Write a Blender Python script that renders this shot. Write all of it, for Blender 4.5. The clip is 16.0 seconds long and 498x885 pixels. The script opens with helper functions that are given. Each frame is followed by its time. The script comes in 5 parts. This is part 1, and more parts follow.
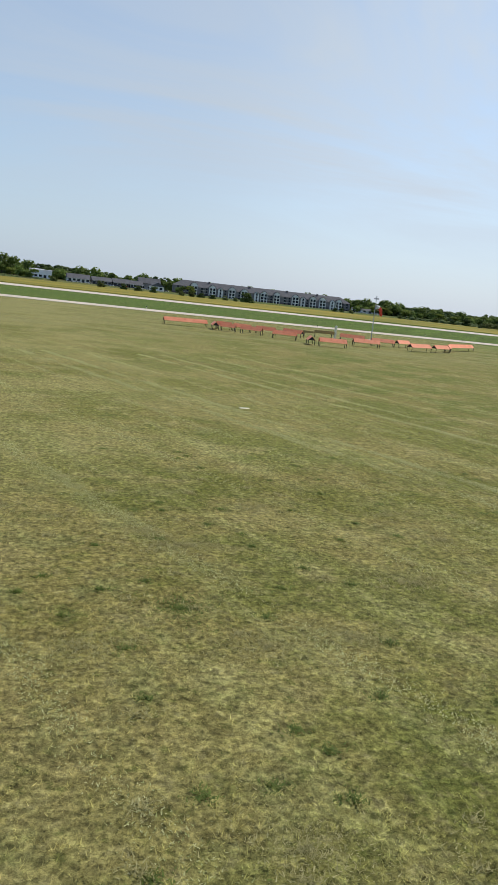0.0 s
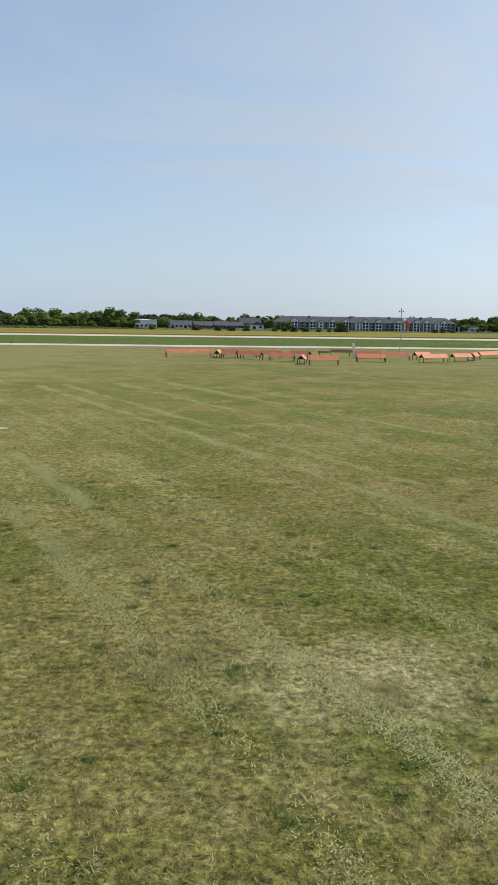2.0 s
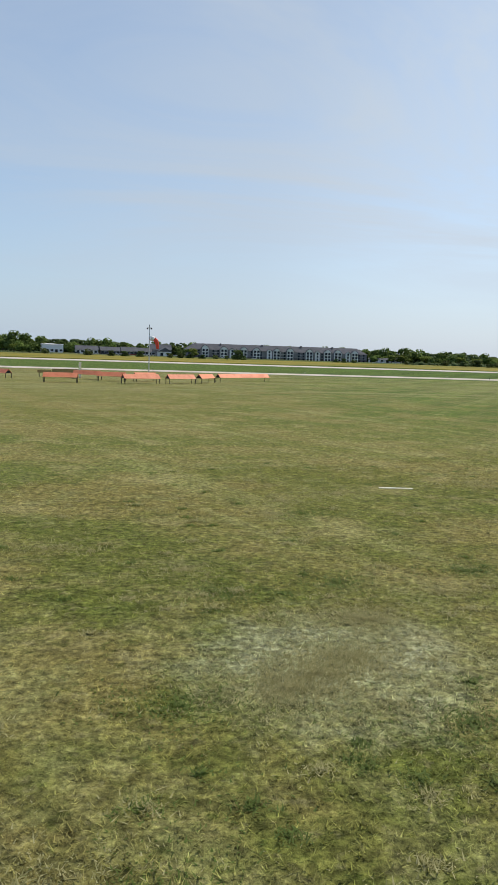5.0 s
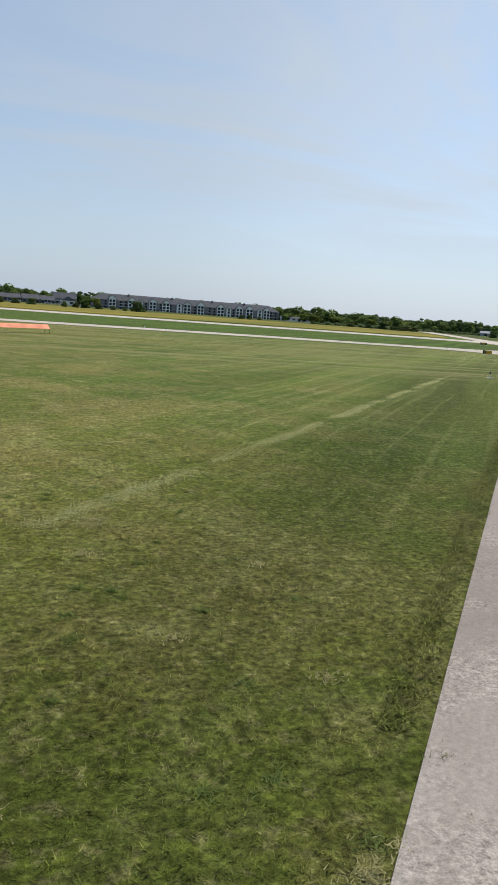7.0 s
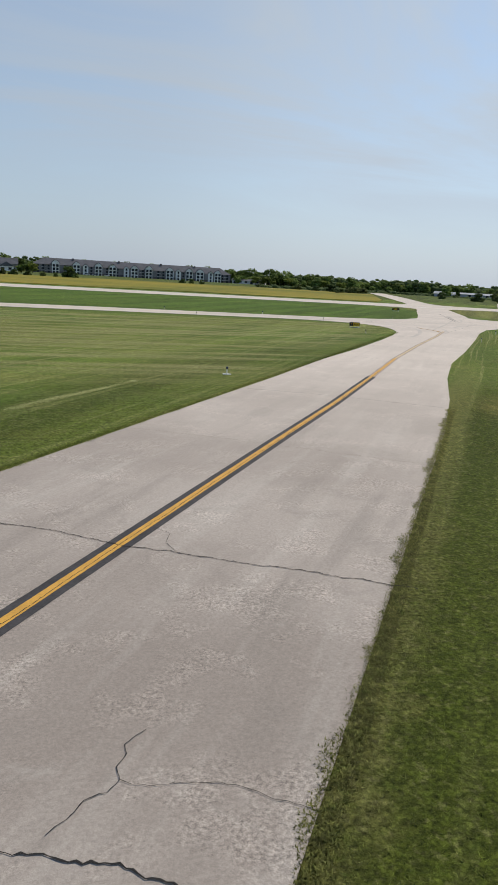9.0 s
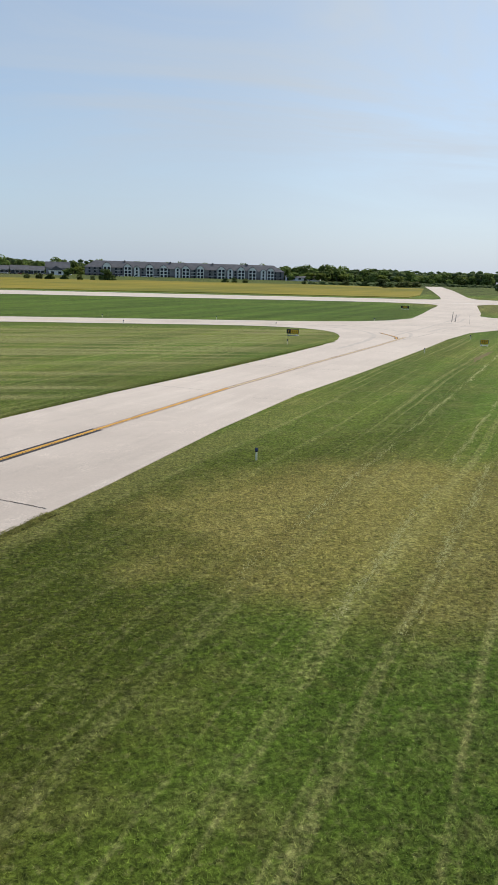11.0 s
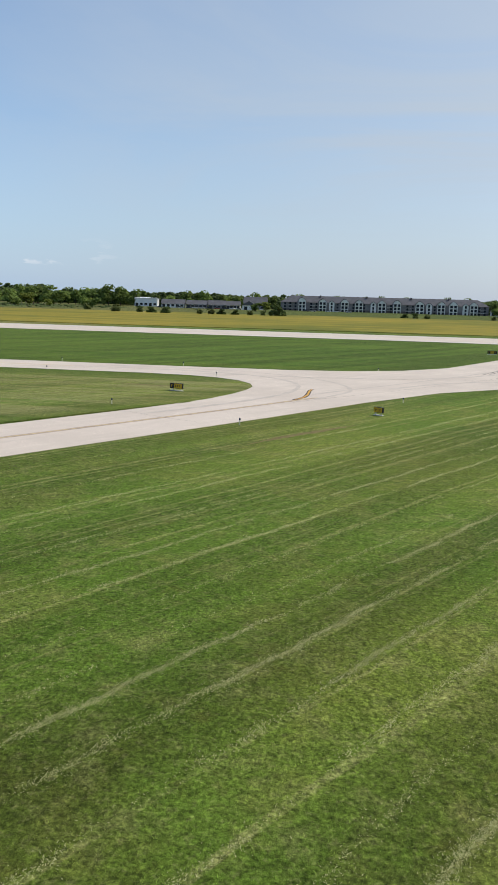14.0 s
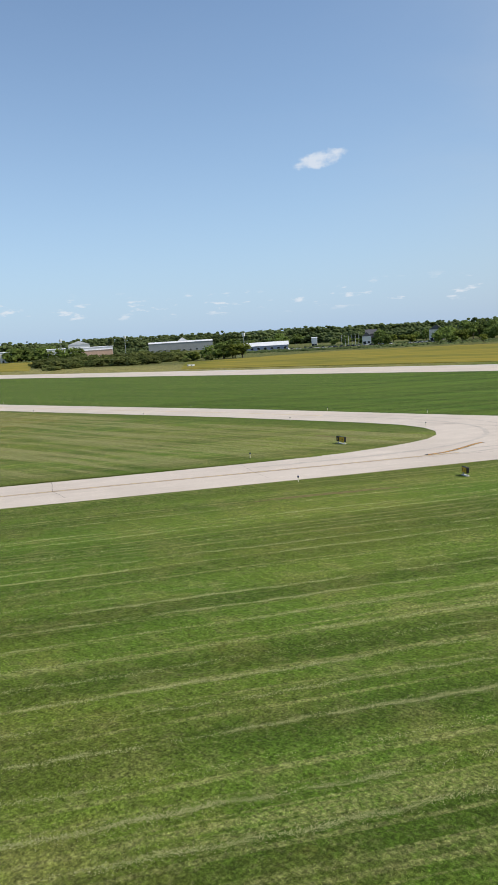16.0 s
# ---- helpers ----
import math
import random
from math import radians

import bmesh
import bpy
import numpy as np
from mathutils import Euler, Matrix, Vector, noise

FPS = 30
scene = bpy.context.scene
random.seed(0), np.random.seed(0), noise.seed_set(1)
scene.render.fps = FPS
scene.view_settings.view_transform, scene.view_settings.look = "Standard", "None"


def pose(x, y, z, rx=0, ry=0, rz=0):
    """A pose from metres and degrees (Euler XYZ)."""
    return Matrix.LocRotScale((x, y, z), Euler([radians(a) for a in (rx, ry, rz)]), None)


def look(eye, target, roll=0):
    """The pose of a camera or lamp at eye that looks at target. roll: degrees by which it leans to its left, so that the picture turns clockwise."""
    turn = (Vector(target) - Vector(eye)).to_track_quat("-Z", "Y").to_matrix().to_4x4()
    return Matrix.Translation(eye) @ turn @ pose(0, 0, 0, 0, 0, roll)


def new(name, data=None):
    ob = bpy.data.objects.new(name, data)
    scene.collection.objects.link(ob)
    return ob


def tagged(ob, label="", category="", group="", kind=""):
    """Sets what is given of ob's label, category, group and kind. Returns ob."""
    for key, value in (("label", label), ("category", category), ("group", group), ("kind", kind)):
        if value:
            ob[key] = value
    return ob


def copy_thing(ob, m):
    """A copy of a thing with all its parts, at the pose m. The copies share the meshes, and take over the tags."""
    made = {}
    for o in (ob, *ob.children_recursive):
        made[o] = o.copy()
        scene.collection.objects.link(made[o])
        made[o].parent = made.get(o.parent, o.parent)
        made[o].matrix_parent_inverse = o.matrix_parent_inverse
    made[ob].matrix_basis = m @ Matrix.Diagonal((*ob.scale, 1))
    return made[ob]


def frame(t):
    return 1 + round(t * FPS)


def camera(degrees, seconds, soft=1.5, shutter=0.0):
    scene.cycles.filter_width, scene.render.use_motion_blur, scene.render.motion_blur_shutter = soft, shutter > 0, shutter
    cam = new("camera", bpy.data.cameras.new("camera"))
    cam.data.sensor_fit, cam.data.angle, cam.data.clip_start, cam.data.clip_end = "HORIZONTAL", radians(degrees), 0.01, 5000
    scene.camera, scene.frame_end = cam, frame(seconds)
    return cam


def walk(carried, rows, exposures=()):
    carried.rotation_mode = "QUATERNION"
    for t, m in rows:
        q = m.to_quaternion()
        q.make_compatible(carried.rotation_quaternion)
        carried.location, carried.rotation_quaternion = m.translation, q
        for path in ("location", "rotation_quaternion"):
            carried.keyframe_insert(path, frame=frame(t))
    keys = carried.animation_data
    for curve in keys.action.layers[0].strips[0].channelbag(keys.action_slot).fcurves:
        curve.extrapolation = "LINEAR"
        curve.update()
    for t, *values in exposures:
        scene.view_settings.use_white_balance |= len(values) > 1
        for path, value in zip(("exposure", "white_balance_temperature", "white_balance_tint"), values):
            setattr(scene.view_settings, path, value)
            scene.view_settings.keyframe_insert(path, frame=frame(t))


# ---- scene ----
# ---- camera and its walk ----
cam = camera(37.0, 16.0, soft=1.3)
# seconds, x, y, z, yaw, pitch, roll
PATH = [
    (0, -6.827, 3.643, 4.449, -13.997, -11.117, 6.319),
    (0.5, -3.813, 3.750, 4.378, -11.916, -9.213, 4.041),
    (1, -0.441, 3.857, 4.371, -9.778, -8.230, 1.251),
    (1.5, 3.220, 4.070, 4.261, -6.532, -8.348, 1.063),
    (2, 7.210, 4.502, 3.937, -4.067, -9.015, 0.773),
    (2.5, 11.246, 5.151, 3.820, -3.090, -8.577, 0.827),
    (3, 15.384, 5.987, 3.680, -2.444, -7.101, 0.773),
    (3.5, 19.842, 7.209, 3.572, -1.772, -5.492, 1.219),
    (4, 24.351, 8.903, 3.382, -2.387, -4.559, 1.257),
    (4.5, 28.832, 10.963, 3.262, -5.699, -4.819, 1.358),
    (5, 33.435, 13.035, 3.164, -8.712, -6.717, 1.845),
    (7.5, 55.050, 22.090, 3.985, -15.091, -12.272, 4.750),
    (8, 60.330, 24.150, 4.610, -13.804, -15.446, 3.566),
    (8.5, 65.970, 26.230, 5.343, -14.211, -14.755, 2.855),
    (9, 71.588, 28.611, 5.847, -16.703, -12.513, 3.429),
    (9.5, 77.299, 31.039, 6.343, -18.889, -11.870, 5.348),
    (12, 104.420, 44.880, 7.660, -5.570, -13.070, 0.062),
    (12.5, 110.389, 47.264, 8.111, -5.285, -10.472, 0.440),
    (13, 116.579, 49.490, 8.336, -4.856, -9.079, 1.580),
    (13.5, 123.092, 51.793, 8.570, -2.050, -9.723, 1.792),
    (14, 129.762, 54.266, 8.780, 7.539, -10.993, 1.507),
    (14.5, 136.301, 56.735, 9.095, 26.554, -10.661, 0.363),
    (15, 143.100, 58.650, 9.621, 39.023, -8.478, -0.928),
    (15.5, 150.560, 60.780, 10.248, 43.090, -7.587, -2.186),
    (16, 158.150, 62.850, 10.985, 43.783, -7.934, -3.532),
]


def gaze(x, y, z, yaw, pitch, roll):
    a, b = radians(yaw), radians(pitch)
    way = Vector((-math.sin(a) * math.cos(b), math.cos(a) * math.cos(b), math.sin(b)))
    eye = Vector((x, y, z))
    return look(eye, eye + way, roll)


walk(cam, [(t, gaze(*row)) for t, *row in PATH], [(0, 0.0), (5.5, 0.0), (7.3, -0.06), (8.6, -0.25), (9.7, -0.12), (12, -0.02), (16, -0.04)])

# ---- world and sun ----
SUN_AZ, SUN_EL = radians(58), radians(50)  # azimuth from +y towards +x
TO_SUN = Vector((math.sin(SUN_AZ) * math.cos(SUN_EL), math.cos(SUN_AZ) * math.cos(SUN_EL), math.sin(SUN_EL)))
sun = new("sun", bpy.data.lights.new("sun", "SUN"))
sun.data.energy, sun.data.angle, sun.data.color = 3.6, radians(0.8), (1.0, 0.93, 0.80)
sun.matrix_world = look(TO_SUN * 90, (0, 0, 0))

world = bpy.data.worlds.new("sky")
scene.world = world
world.use_nodes = True


class Graph:
    """Short calls for building a node tree."""

    def __init__(self, tree):
        self.t = tree

    def put(self, socket, v):
        if isinstance(v, bpy.types.NodeSocket):
            self.t.links.new(v, socket)
        elif isinstance(v, (tuple, list)) and len(v) == 3 and socket.type == "RGBA":
            socket.default_value = (*v, 1)
        else:
            socket.default_value = v

    def math(self, op, a, b=0.0, c=None, clamp=False):
        n = self.t.nodes.new("ShaderNodeMath")
        n.operation, n.use_clamp = op, clamp
        self.put(n.inputs[0], a)
        self.put(n.inputs[1], b)
        if c is not None:
            self.put(n.inputs[2], c)
        return n.outputs[0]

    def dot(self, a, b):
        n = self.t.nodes.new("ShaderNodeVectorMath")
        n.operation = "DOT_PRODUCT"
        self.put(n.inputs[0], a)
        self.put(n.inputs[1], b)
        return n.outputs["Value"]

    def vec(self, x, y, z=0.0):
        n = self.t.nodes.new("ShaderNodeCombineXYZ")
        for i, v in enumerate((x, y, z)):
            self.put(n.inputs[i], v)
        return n.outputs[0]

    def split(self, v):
        n = self.t.nodes.new("ShaderNodeSeparateXYZ")
        self.put(n.inputs[0], v)
        return n.outputs

    def noise(self, v, scale, detail=3.0, rough=0.5, warp=0.0):
        n = self.t.nodes.new("ShaderNodeTexNoise")
        self.put(n.inputs["Vector"], v)
        n.inputs["Scale"].default_value, n.inputs["Detail"].default_value = scale, detail
        n.inputs["Roughness"].default_value, n.inputs["Distortion"].default_value = rough, warp
        return n.outputs["Fac"]

    def ease(self, v, lo, hi, a=0.0, b=1.0):
        n = self.t.nodes.new("ShaderNodeMapRange")
        n.interpolation_type = "SMOOTHSTEP"
        for i, x in enumerate((v, lo, hi, a, b)):
            self.put(n.inputs[i], x)
        return n.outputs[0]

    def mix(self, f, a, b, kind="MIX"):
        n = self.t.nodes.new("ShaderNodeMix")
        n.data_type, n.blend_type = "RGBA", kind
        self.put(n.inputs[0], f)
        self.put(n.inputs[6], a)
        self.put(n.inputs[7], b)
        return n.outputs[2]


g = Graph(world.node_tree)
world.node_tree.nodes.clear()
sky = world.node_tree.nodes.new("ShaderNodeTexSky")
sky.sky_type, sky.sun_disc = "NISHITA", False
sky.sun_elevation, sky.sun_rotation = SUN_EL, SUN_AZ
sky.altitude, sky.air_density, sky.dust_density, sky.ozone_density = 200, 1.0, 0.1, 2.0
ways = world.node_tree.nodes.new("ShaderNodeTexCoord").outputs["Generated"]
wx, wy, wz = g.split(ways)
up = g.math("MAXIMUM", wz, 0.0)
flat = g.math("ADD", up, 0.16)
plane = g.vec(g.math("DIVIDE", wx, flat), g.math("MULTIPLY", g.math("DIVIDE", wy, flat), 1.5))
# thin high cloud, denser towards the sun, and haze over the horizon
side = g.ease(g.dot(ways, (math.sin(SUN_AZ), math.cos(SUN_AZ), 0.0)), -0.15, 0.95)
veil = g.ease(g.noise(plane, 0.62, 6, 0.6, 1.0), 0.28, 0.74)
veil = g.math("MULTIPLY", veil, g.ease(up, 0.02, 0.22))
veil = g.math("MULTIPLY", veil, g.math("MULTIPLY_ADD", side, 1.05, 0.03))
veil = g.math("ADD", veil, g.math("MULTIPLY", side, 0.36), clamp=True)
tone = g.mix(1.0, sky.outputs[0], (0.149, 0.151, 0.150), "MULTIPLY")
haze = g.mix(side, (0.375, 0.540, 0.775), (0.490, 0.545, 0.655))
tone = g.mix(g.math("MULTIPLY", g.math("POWER", g.math("SUBTRACT", 1.0, up), 5.0), 0.95), tone, haze)
tone = g.mix(veil, tone, (0.556, 0.638, 0.742))
dip = g.math("MULTIPLY_ADD", g.math("MULTIPLY", side, g.math("SUBTRACT", 1.0, side)), -0.28, 1.0)
dip = g.math("MULTIPLY", dip, g.ease(side, 0.78, 1.0, 1.0, 1.10))
tone = g.mix(1.0, tone, g.vec(dip, dip, g.math("MULTIPLY", dip, g.ease(side, 0.0, 0.5, 1.0, 0.99))), "MULTIPLY")
# small fair-weather cumulus low over the horizon, and one larger puff
az = g.math("ARCTAN2", wx, wy)
low = g.noise(g.vec(g.math("MULTIPLY", az, 26.0), g.math("MULTIPLY", wz, 95.0)), 1.0, 4, 0.6)
band = g.math("MULTIPLY", g.ease(wz, 0.028, 0.042), g.ease(wz, 0.075, 0.052))
puffs = g.math("MULTIPLY", g.math("MULTIPLY", g.ease(low, 0.57, 0.68), band), g.ease(az, -0.25, -0.5))
da = g.math("MULTIPLY", g.math("SUBTRACT", az, -0.6505), 24.0)
de = g.math("MULTIPLY", g.math("SUBTRACT", g.math("SUBTRACT", wz, 0.2165), g.math("MULTIPLY", g.math("SUBTRACT", az, -0.6505), 0.13)), 92.0)
rim = g.noise(g.vec(g.math("MULTIPLY", az, 60.0), g.math("MULTIPLY", wz, 90.0)), 1.0, 5, 0.6)
away = g.math("ADD", g.math("MULTIPLY", da, da), g.math("MULTIPLY", de, de))
one = g.ease(g.math("SUBTRACT", g.math("MULTIPLY", rim, 2.4), away), 0.25, 1.25)
tone = g.mix(g.math("MULTIPLY", g.math("MAXIMUM", g.math("MULTIPLY", puffs, 1.0), one), 0.75, clamp=True), tone, (0.80, 0.84, 0.90))
bg = world.node_tree.nodes.new("ShaderNodeBackground")
bg.inputs["Strength"].default_value = 1.0
g.put(bg.inputs[0], tone)
g.put(world.node_tree.nodes.new("ShaderNodeOutputWorld").inputs[0], bg.outputs[0])

# ---- materials ----
D = Vector((0.563, 0.827, 0.0))  # along the diagonal taxiway
N = Vector((0.827, -0.563, 0.0))  # across it
D2 = Vector((0.424, -0.906, 0.0))  # mowing direction of the south-west field
N2 = Vector((0.906, 0.424, 0.0))


def blank(name, rough=0.8, metal=0.0, spec=0.3):
    m = bpy.data.materials.new(name)
    m.use_nodes = True
    b = m.node_tree.nodes["Principled BSDF"]
    b.inputs["Roughness"].default_value = rough
    b.inputs["Metallic"].default_value = metal
    b.inputs["Specular IOR Level"].default_value = spec
    return m, Graph(m.node_tree), b


def thin(g, b, col, share, upright=False):
    """Lets light through leaves and blades; upright: a sward is lit as the ground that it covers."""
    t = g.t.nodes.new("ShaderNodeBsdfTranslucent")
    if not upright:
        a, u = g.t.nodes.new("ShaderNodeVectorMath"), g.t.nodes.new("ShaderNodeVectorMath")
        a.operation, u.operation = "ADD", "NORMALIZE"
        g.put(a.inputs[0], g.t.nodes.new("ShaderNodeNewGeometry").outputs["Normal"])
        a.inputs[1].default_value = (0.0, 0.0, 0.75)
        g.put(u.inputs[0], a.outputs[0])
        g.put(b.inputs["Normal"], u.outputs[0])
    if upright:
        g.put(b.inputs["Normal"], g.vec(0.0, 0.0, 1.0))
        g.put(t.inputs["Normal"], g.vec(0.0, 0.0, 1.0))
    g.put(t.inputs[0], col)
    x = g.t.nodes.new("ShaderNodeMixShader")
    x.inputs[0].default_value = share
    g.put(x.inputs[1], b.outputs[0])
    g.put(x.inputs[2], t.outputs[0])
    g.put(g.t.nodes["Material Output"].inputs[0], x.outputs[0])


def relief(g, b, height, distance, strength=0.7):
    n = g.t.nodes.new("ShaderNodeBump")
    n.inputs["Strength"].default_value, n.inputs["Distance"].default_value = strength, distance
    g.put(n.inputs["Height"], height)
    g.put(b.inputs["Normal"], n.outputs[0])


def mat(name, base, rough=0.8, vary=0.15, scale=1.0, bump=0.0, fine=20.0, metal=0.0, alt=None, spec=0.3, each=0.0, leafy=0.0):
    """A surface with two scales of variation in tone, an optional fine relief and a tone of its own for each object."""
    m, g, b = blank(name, rough, metal, spec)
    co = g.t.nodes.new("ShaderNodeTexCoord").outputs["Object"]
    n1, n2 = g.noise(co, scale), g.noise(co, scale * fine)
    f = g.ease(g.math("MULTIPLY_ADD", n2, 0.45, g.math("MULTIPLY", n1, 0.55)), 0.33, 0.67)
    col = g.mix(f, tuple(c * (1 - vary) for c in base), tuple(min(1, c * (1 + vary)) for c in (alt or base)))
    if each:
        r = g.t.nodes.new("ShaderNodeObjectInfo").outputs["Random"]
        k = g.math("MULTIPLY_ADD", r, 2 * each, 1 - each)
        col = g.mix(1.0, col, g.vec(k, k, k), "MULTIPLY")
    g.put(b.inputs["Base Color"], col)
    if bump:
        relief(g, b, n2, bump)
    if leafy:
        thin(g, b, col, leafy)
    return m


def turf(g, blades):
    """The colour of the mown grass at a place: dry and lush patches, clover, and pale swaths left by the mower."""
    p = g.t.nodes.new("ShaderNodeNewGeometry").outputs["Position"]
    x, y, _ = g.split(p)
    west = g.ease(x, 78.0, 30.0)
    big, mid = g.noise(p, 0.045, 3), g.noise(p, 0.22, 4, 0.6)
    small = g.noise(p, 1.3, 4, 0.65)
    col = g.mix(g.ease(big, 0.36, 0.62), g.mix(west, (0.080, 0.136, 0.016), (0.102, 0.142, 0.020)), g.mix(west, (0.122, 0.158, 0.024), (0.154, 0.162, 0.030)))
    dry = g.math("ADD", g.math("MULTIPLY", g.ease(mid, 0.42, 0.62), g.math("MULTIPLY_ADD", west, 0.40, 0.45)), g.math("MULTIPLY_ADD", west, 0.52, -0.26), clamp=True)
    dry = g.math("ADD", dry, g.ease(x, 4.0, -14.0, 0.0, 0.3), clamp=True)
    col = g.mix(dry, col, (0.238, 0.204, 0.064))
    col = g.mix(g.ease(small, 0.52, 0.72, 0.0, 0.6), col, (0.100, 0.128, 0.026))
    col = g.mix(g.math("MULTIPLY", g.ease(g.noise(p, 0.55, 4, 0.6), 0.52, 0.68, 0.0, 0.75), g.math("MULTIPLY_ADD", west, 0.75, 0.25)), col, (0.31, 0.268, 0.105))
    pale = g.math("MULTIPLY", g.ease(x, 10.0, -12.0), g.ease(g.noise(p, 0.11, 4), 0.36, 0.58))
    col = g.mix(g.math("MULTIPLY", pale, 0.5), col, (0.33, 0.30, 0.115))
    k = g.math("MULTIPLY_ADD", west, -0.08, 1.07)
    dryish = g.math("MULTIPLY_ADD", west, 0.55, 0.45)
    col = g.mix(1.0, col, g.vec(k, k, k), "MULTIPLY")
    # darker verge beside the diagonal taxiway
    over = g.dot(p, tuple(N))
    verge = g.math("MULTIPLY", g.math("MULTIPLY", g.ease(over, 19.0, 29.0, 0.0, 0.62), g.ease(over, 38.0, 34.0)), g.ease(y, 116.0, 84.0))
    verge = g.math("ADD", verge, g.math("MULTIPLY", g.math("MULTIPLY", g.ease(over, 34.0, 38.0), g.ease(over, 55.0, 46.0)), g.ease(y, 84.0, 58.0)))
    col = g.mix(g.math("MULTIPLY", verge, 0.90), col, (0.051, 0.062, 0.008))
    # a worn brown patch south of the junction
    worn = g.math("ADD", g.math("POWER", g.math("MULTIPLY", g.math("SUBTRACT", x, 104.0), 0.085), 2.0), g.math("POWER", g.math("MULTIPLY", g.math("SUBTRACT", y, 59.0), 0.115), 2.0))
    worn = g.ease(g.math("ADD", worn, g.math("MULTIPLY", g.noise(p, 0.35, 4, 0.6), 1.6)), 1.9, 1.0)
    col = g.mix(g.math("MULTIPLY", worn, 0.72), col, (0.245, 0.205, 0.062))
    olive = g.math("ADD", g.math("POWER", g.math("MULTIPLY", g.math("SUBTRACT", x, 117.0), 0.090), 2.0), g.math("POWER", g.math("MULTIPLY", g.math("SUBTRACT", y, 63.0), 0.14), 2.0))
    olive = g.ease(g.math("ADD", olive, g.math("MULTIPLY", g.noise(p, 0.3, 4, 0.6), 1.6)), 2.0, 0.9)
    col = g.mix(g.math("MULTIPLY", olive, 0.72), col, (0.096, 0.094, 0.020))
    # bleached straw and lush clover in single places
    for cx, cy, rx, ry, tint, much in ((13.6, 12.2, 2.4, 3.2, (0.40, 0.33, 0.165), 0.75), (35.6, 20.3, 2.2, 1.9, (0.46, 0.46, 0.28), 0.85), (18.9, 16.4, 2.2, 1.6, (0.070, 0.105, 0.026), 0.70),
                                       (9.1, 12.3, 2.2, 1.5, (0.50, 0.45, 0.23), 0.80), (2.2, 12.0, 1.9, 1.4, (0.075, 0.115, 0.022), 0.70), (20.6, 12.6, 2.0, 1.2, (0.36, 0.32, 0.16), 0.55),
                                       (-7.4, 10.0, 2.2, 2.0, (0.30, 0.24, 0.10), 0.55), (31.8, 17.4, 2.4, 1.4, (0.27, 0.20, 0.09), 0.45)):
        away = g.math("ADD", g.math("POWER", g.math("DIVIDE", g.math("SUBTRACT", x, cx), rx), 2.0), g.math("POWER", g.math("DIVIDE", g.math("SUBTRACT", y, cy), ry), 2.0))
        near_ = g.ease(g.math("MULTIPLY_ADD", g.noise(p, 1.1, 5, 0.7), 2.6, away), 2.3, 0.9)
        col = g.mix(g.math("MULTIPLY", near_, much), col, tint)
    # watered infield between taxiway and runway
    infield = g.math("MULTIPLY", g.ease(g.math("ADD", y, g.ease(x, 82.0, 10.0, 0.0, 3.9)), 146.0, 147.5), g.ease(y, 230.0, 228.5))
    lush = g.mix(g.ease(g.noise(g.vec(g.math("MULTIPLY", x, 0.02), g.math("MULTIPLY", y, 0.35)), 1.0, 3), 0.35, 0.65), (0.062, 0.116, 0.013), (0.094, 0.146, 0.019))
    col = g.mix(infield, col, g.mix(g.ease(x, 158.0, 176.0), lush, (0.170, 0.170, 0.045)))
    # bare brown edge of the verge, and rough ground beyond the runway
    rim = g.math("MULTIPLY", g.ease(over, 40.5, 41.2), g.ease(g.math("MULTIPLY_ADD", g.noise(p, 0.9, 4, 0.65), 2.4, over), 44.2, 43.1))
    rim = g.math("MULTIPLY", rim, g.ease(y, 90.0, 60.0))
    col = g.mix(g.math("MULTIPLY", rim, 0.70), col, (0.155, 0.150, 0.045))
    col = g.mix(g.ease(y, 296.0, 330.0, 0.0, 0.75), col, g.mix(g.ease(mid, 0.4, 0.6), (0.045, 0.070, 0.014), (0.095, 0.105, 0.026)))
    # swaths
    lane = g.math("MULTIPLY", g.dot(p, tuple(D)), 0.016)
    wave = g.math("MULTIPLY_ADD", g.noise(p, 0.05, 2), 1.2, over)
    a = g.noise(g.vec(g.math("MULTIPLY", wave, 2.1), lane), 1.0, 2, 0.55)
    bands = g.ease(g.noise(g.vec(g.math("MULTIPLY", wave, 0.28), lane), 1.0, 2, 0.5), 0.38, 0.62, 0.78, 1.18)
    bands = g.mix(west, g.vec(bands, bands, bands), (1.0, 1.0, 1.0))
    col = g.mix(1.0, col, bands, "MULTIPLY")
    b = g.noise(g.vec(g.math("MULTIPLY", g.dot(p, tuple(N2)), 0.7), g.math("MULTIPLY", g.dot(p, tuple(D2)), 0.05)), 1.0, 3, 0.6)
    far = g.noise(g.vec(g.math("MULTIPLY", x, 0.03), g.math("MULTIPLY", y, 0.42)), 1.0, 3, 0.6)
    near = g.ease(y, 75.0, 50.0)
    isle = g.math("MULTIPLY", g.ease(y, 60.0, 80.0), g.ease(y, 138.0, 134.0))
    sw = g.math("MULTIPLY", g.ease(a, 0.545, 0.625, 0.0, 0.75), g.math("SUBTRACT", 1.0, west))
    sw = g.math("ADD", sw, g.math("MULTIPLY", g.math("MULTIPLY", g.ease(b, 0.52, 0.66, 0.0, 0.85), near), west), clamp=True)
    sw = g.math("MULTIPLY", sw, g.ease(y, 140.0, 128.0))
    sw = g.math("MULTIPLY", sw, g.ease(g.noise(p, 0.5, 2), 0.30, 0.6, 0.45, 1.0))
    sw = g.math("MULTIPLY", sw, g.ease(g.noise(p, 5.0, 4, 0.75), 0.34, 0.62, 0.15, 1.35))
    sw = g.math("MULTIPLY", sw, g.math("MULTIPLY_ADD", verge, -0.75, 1.0))
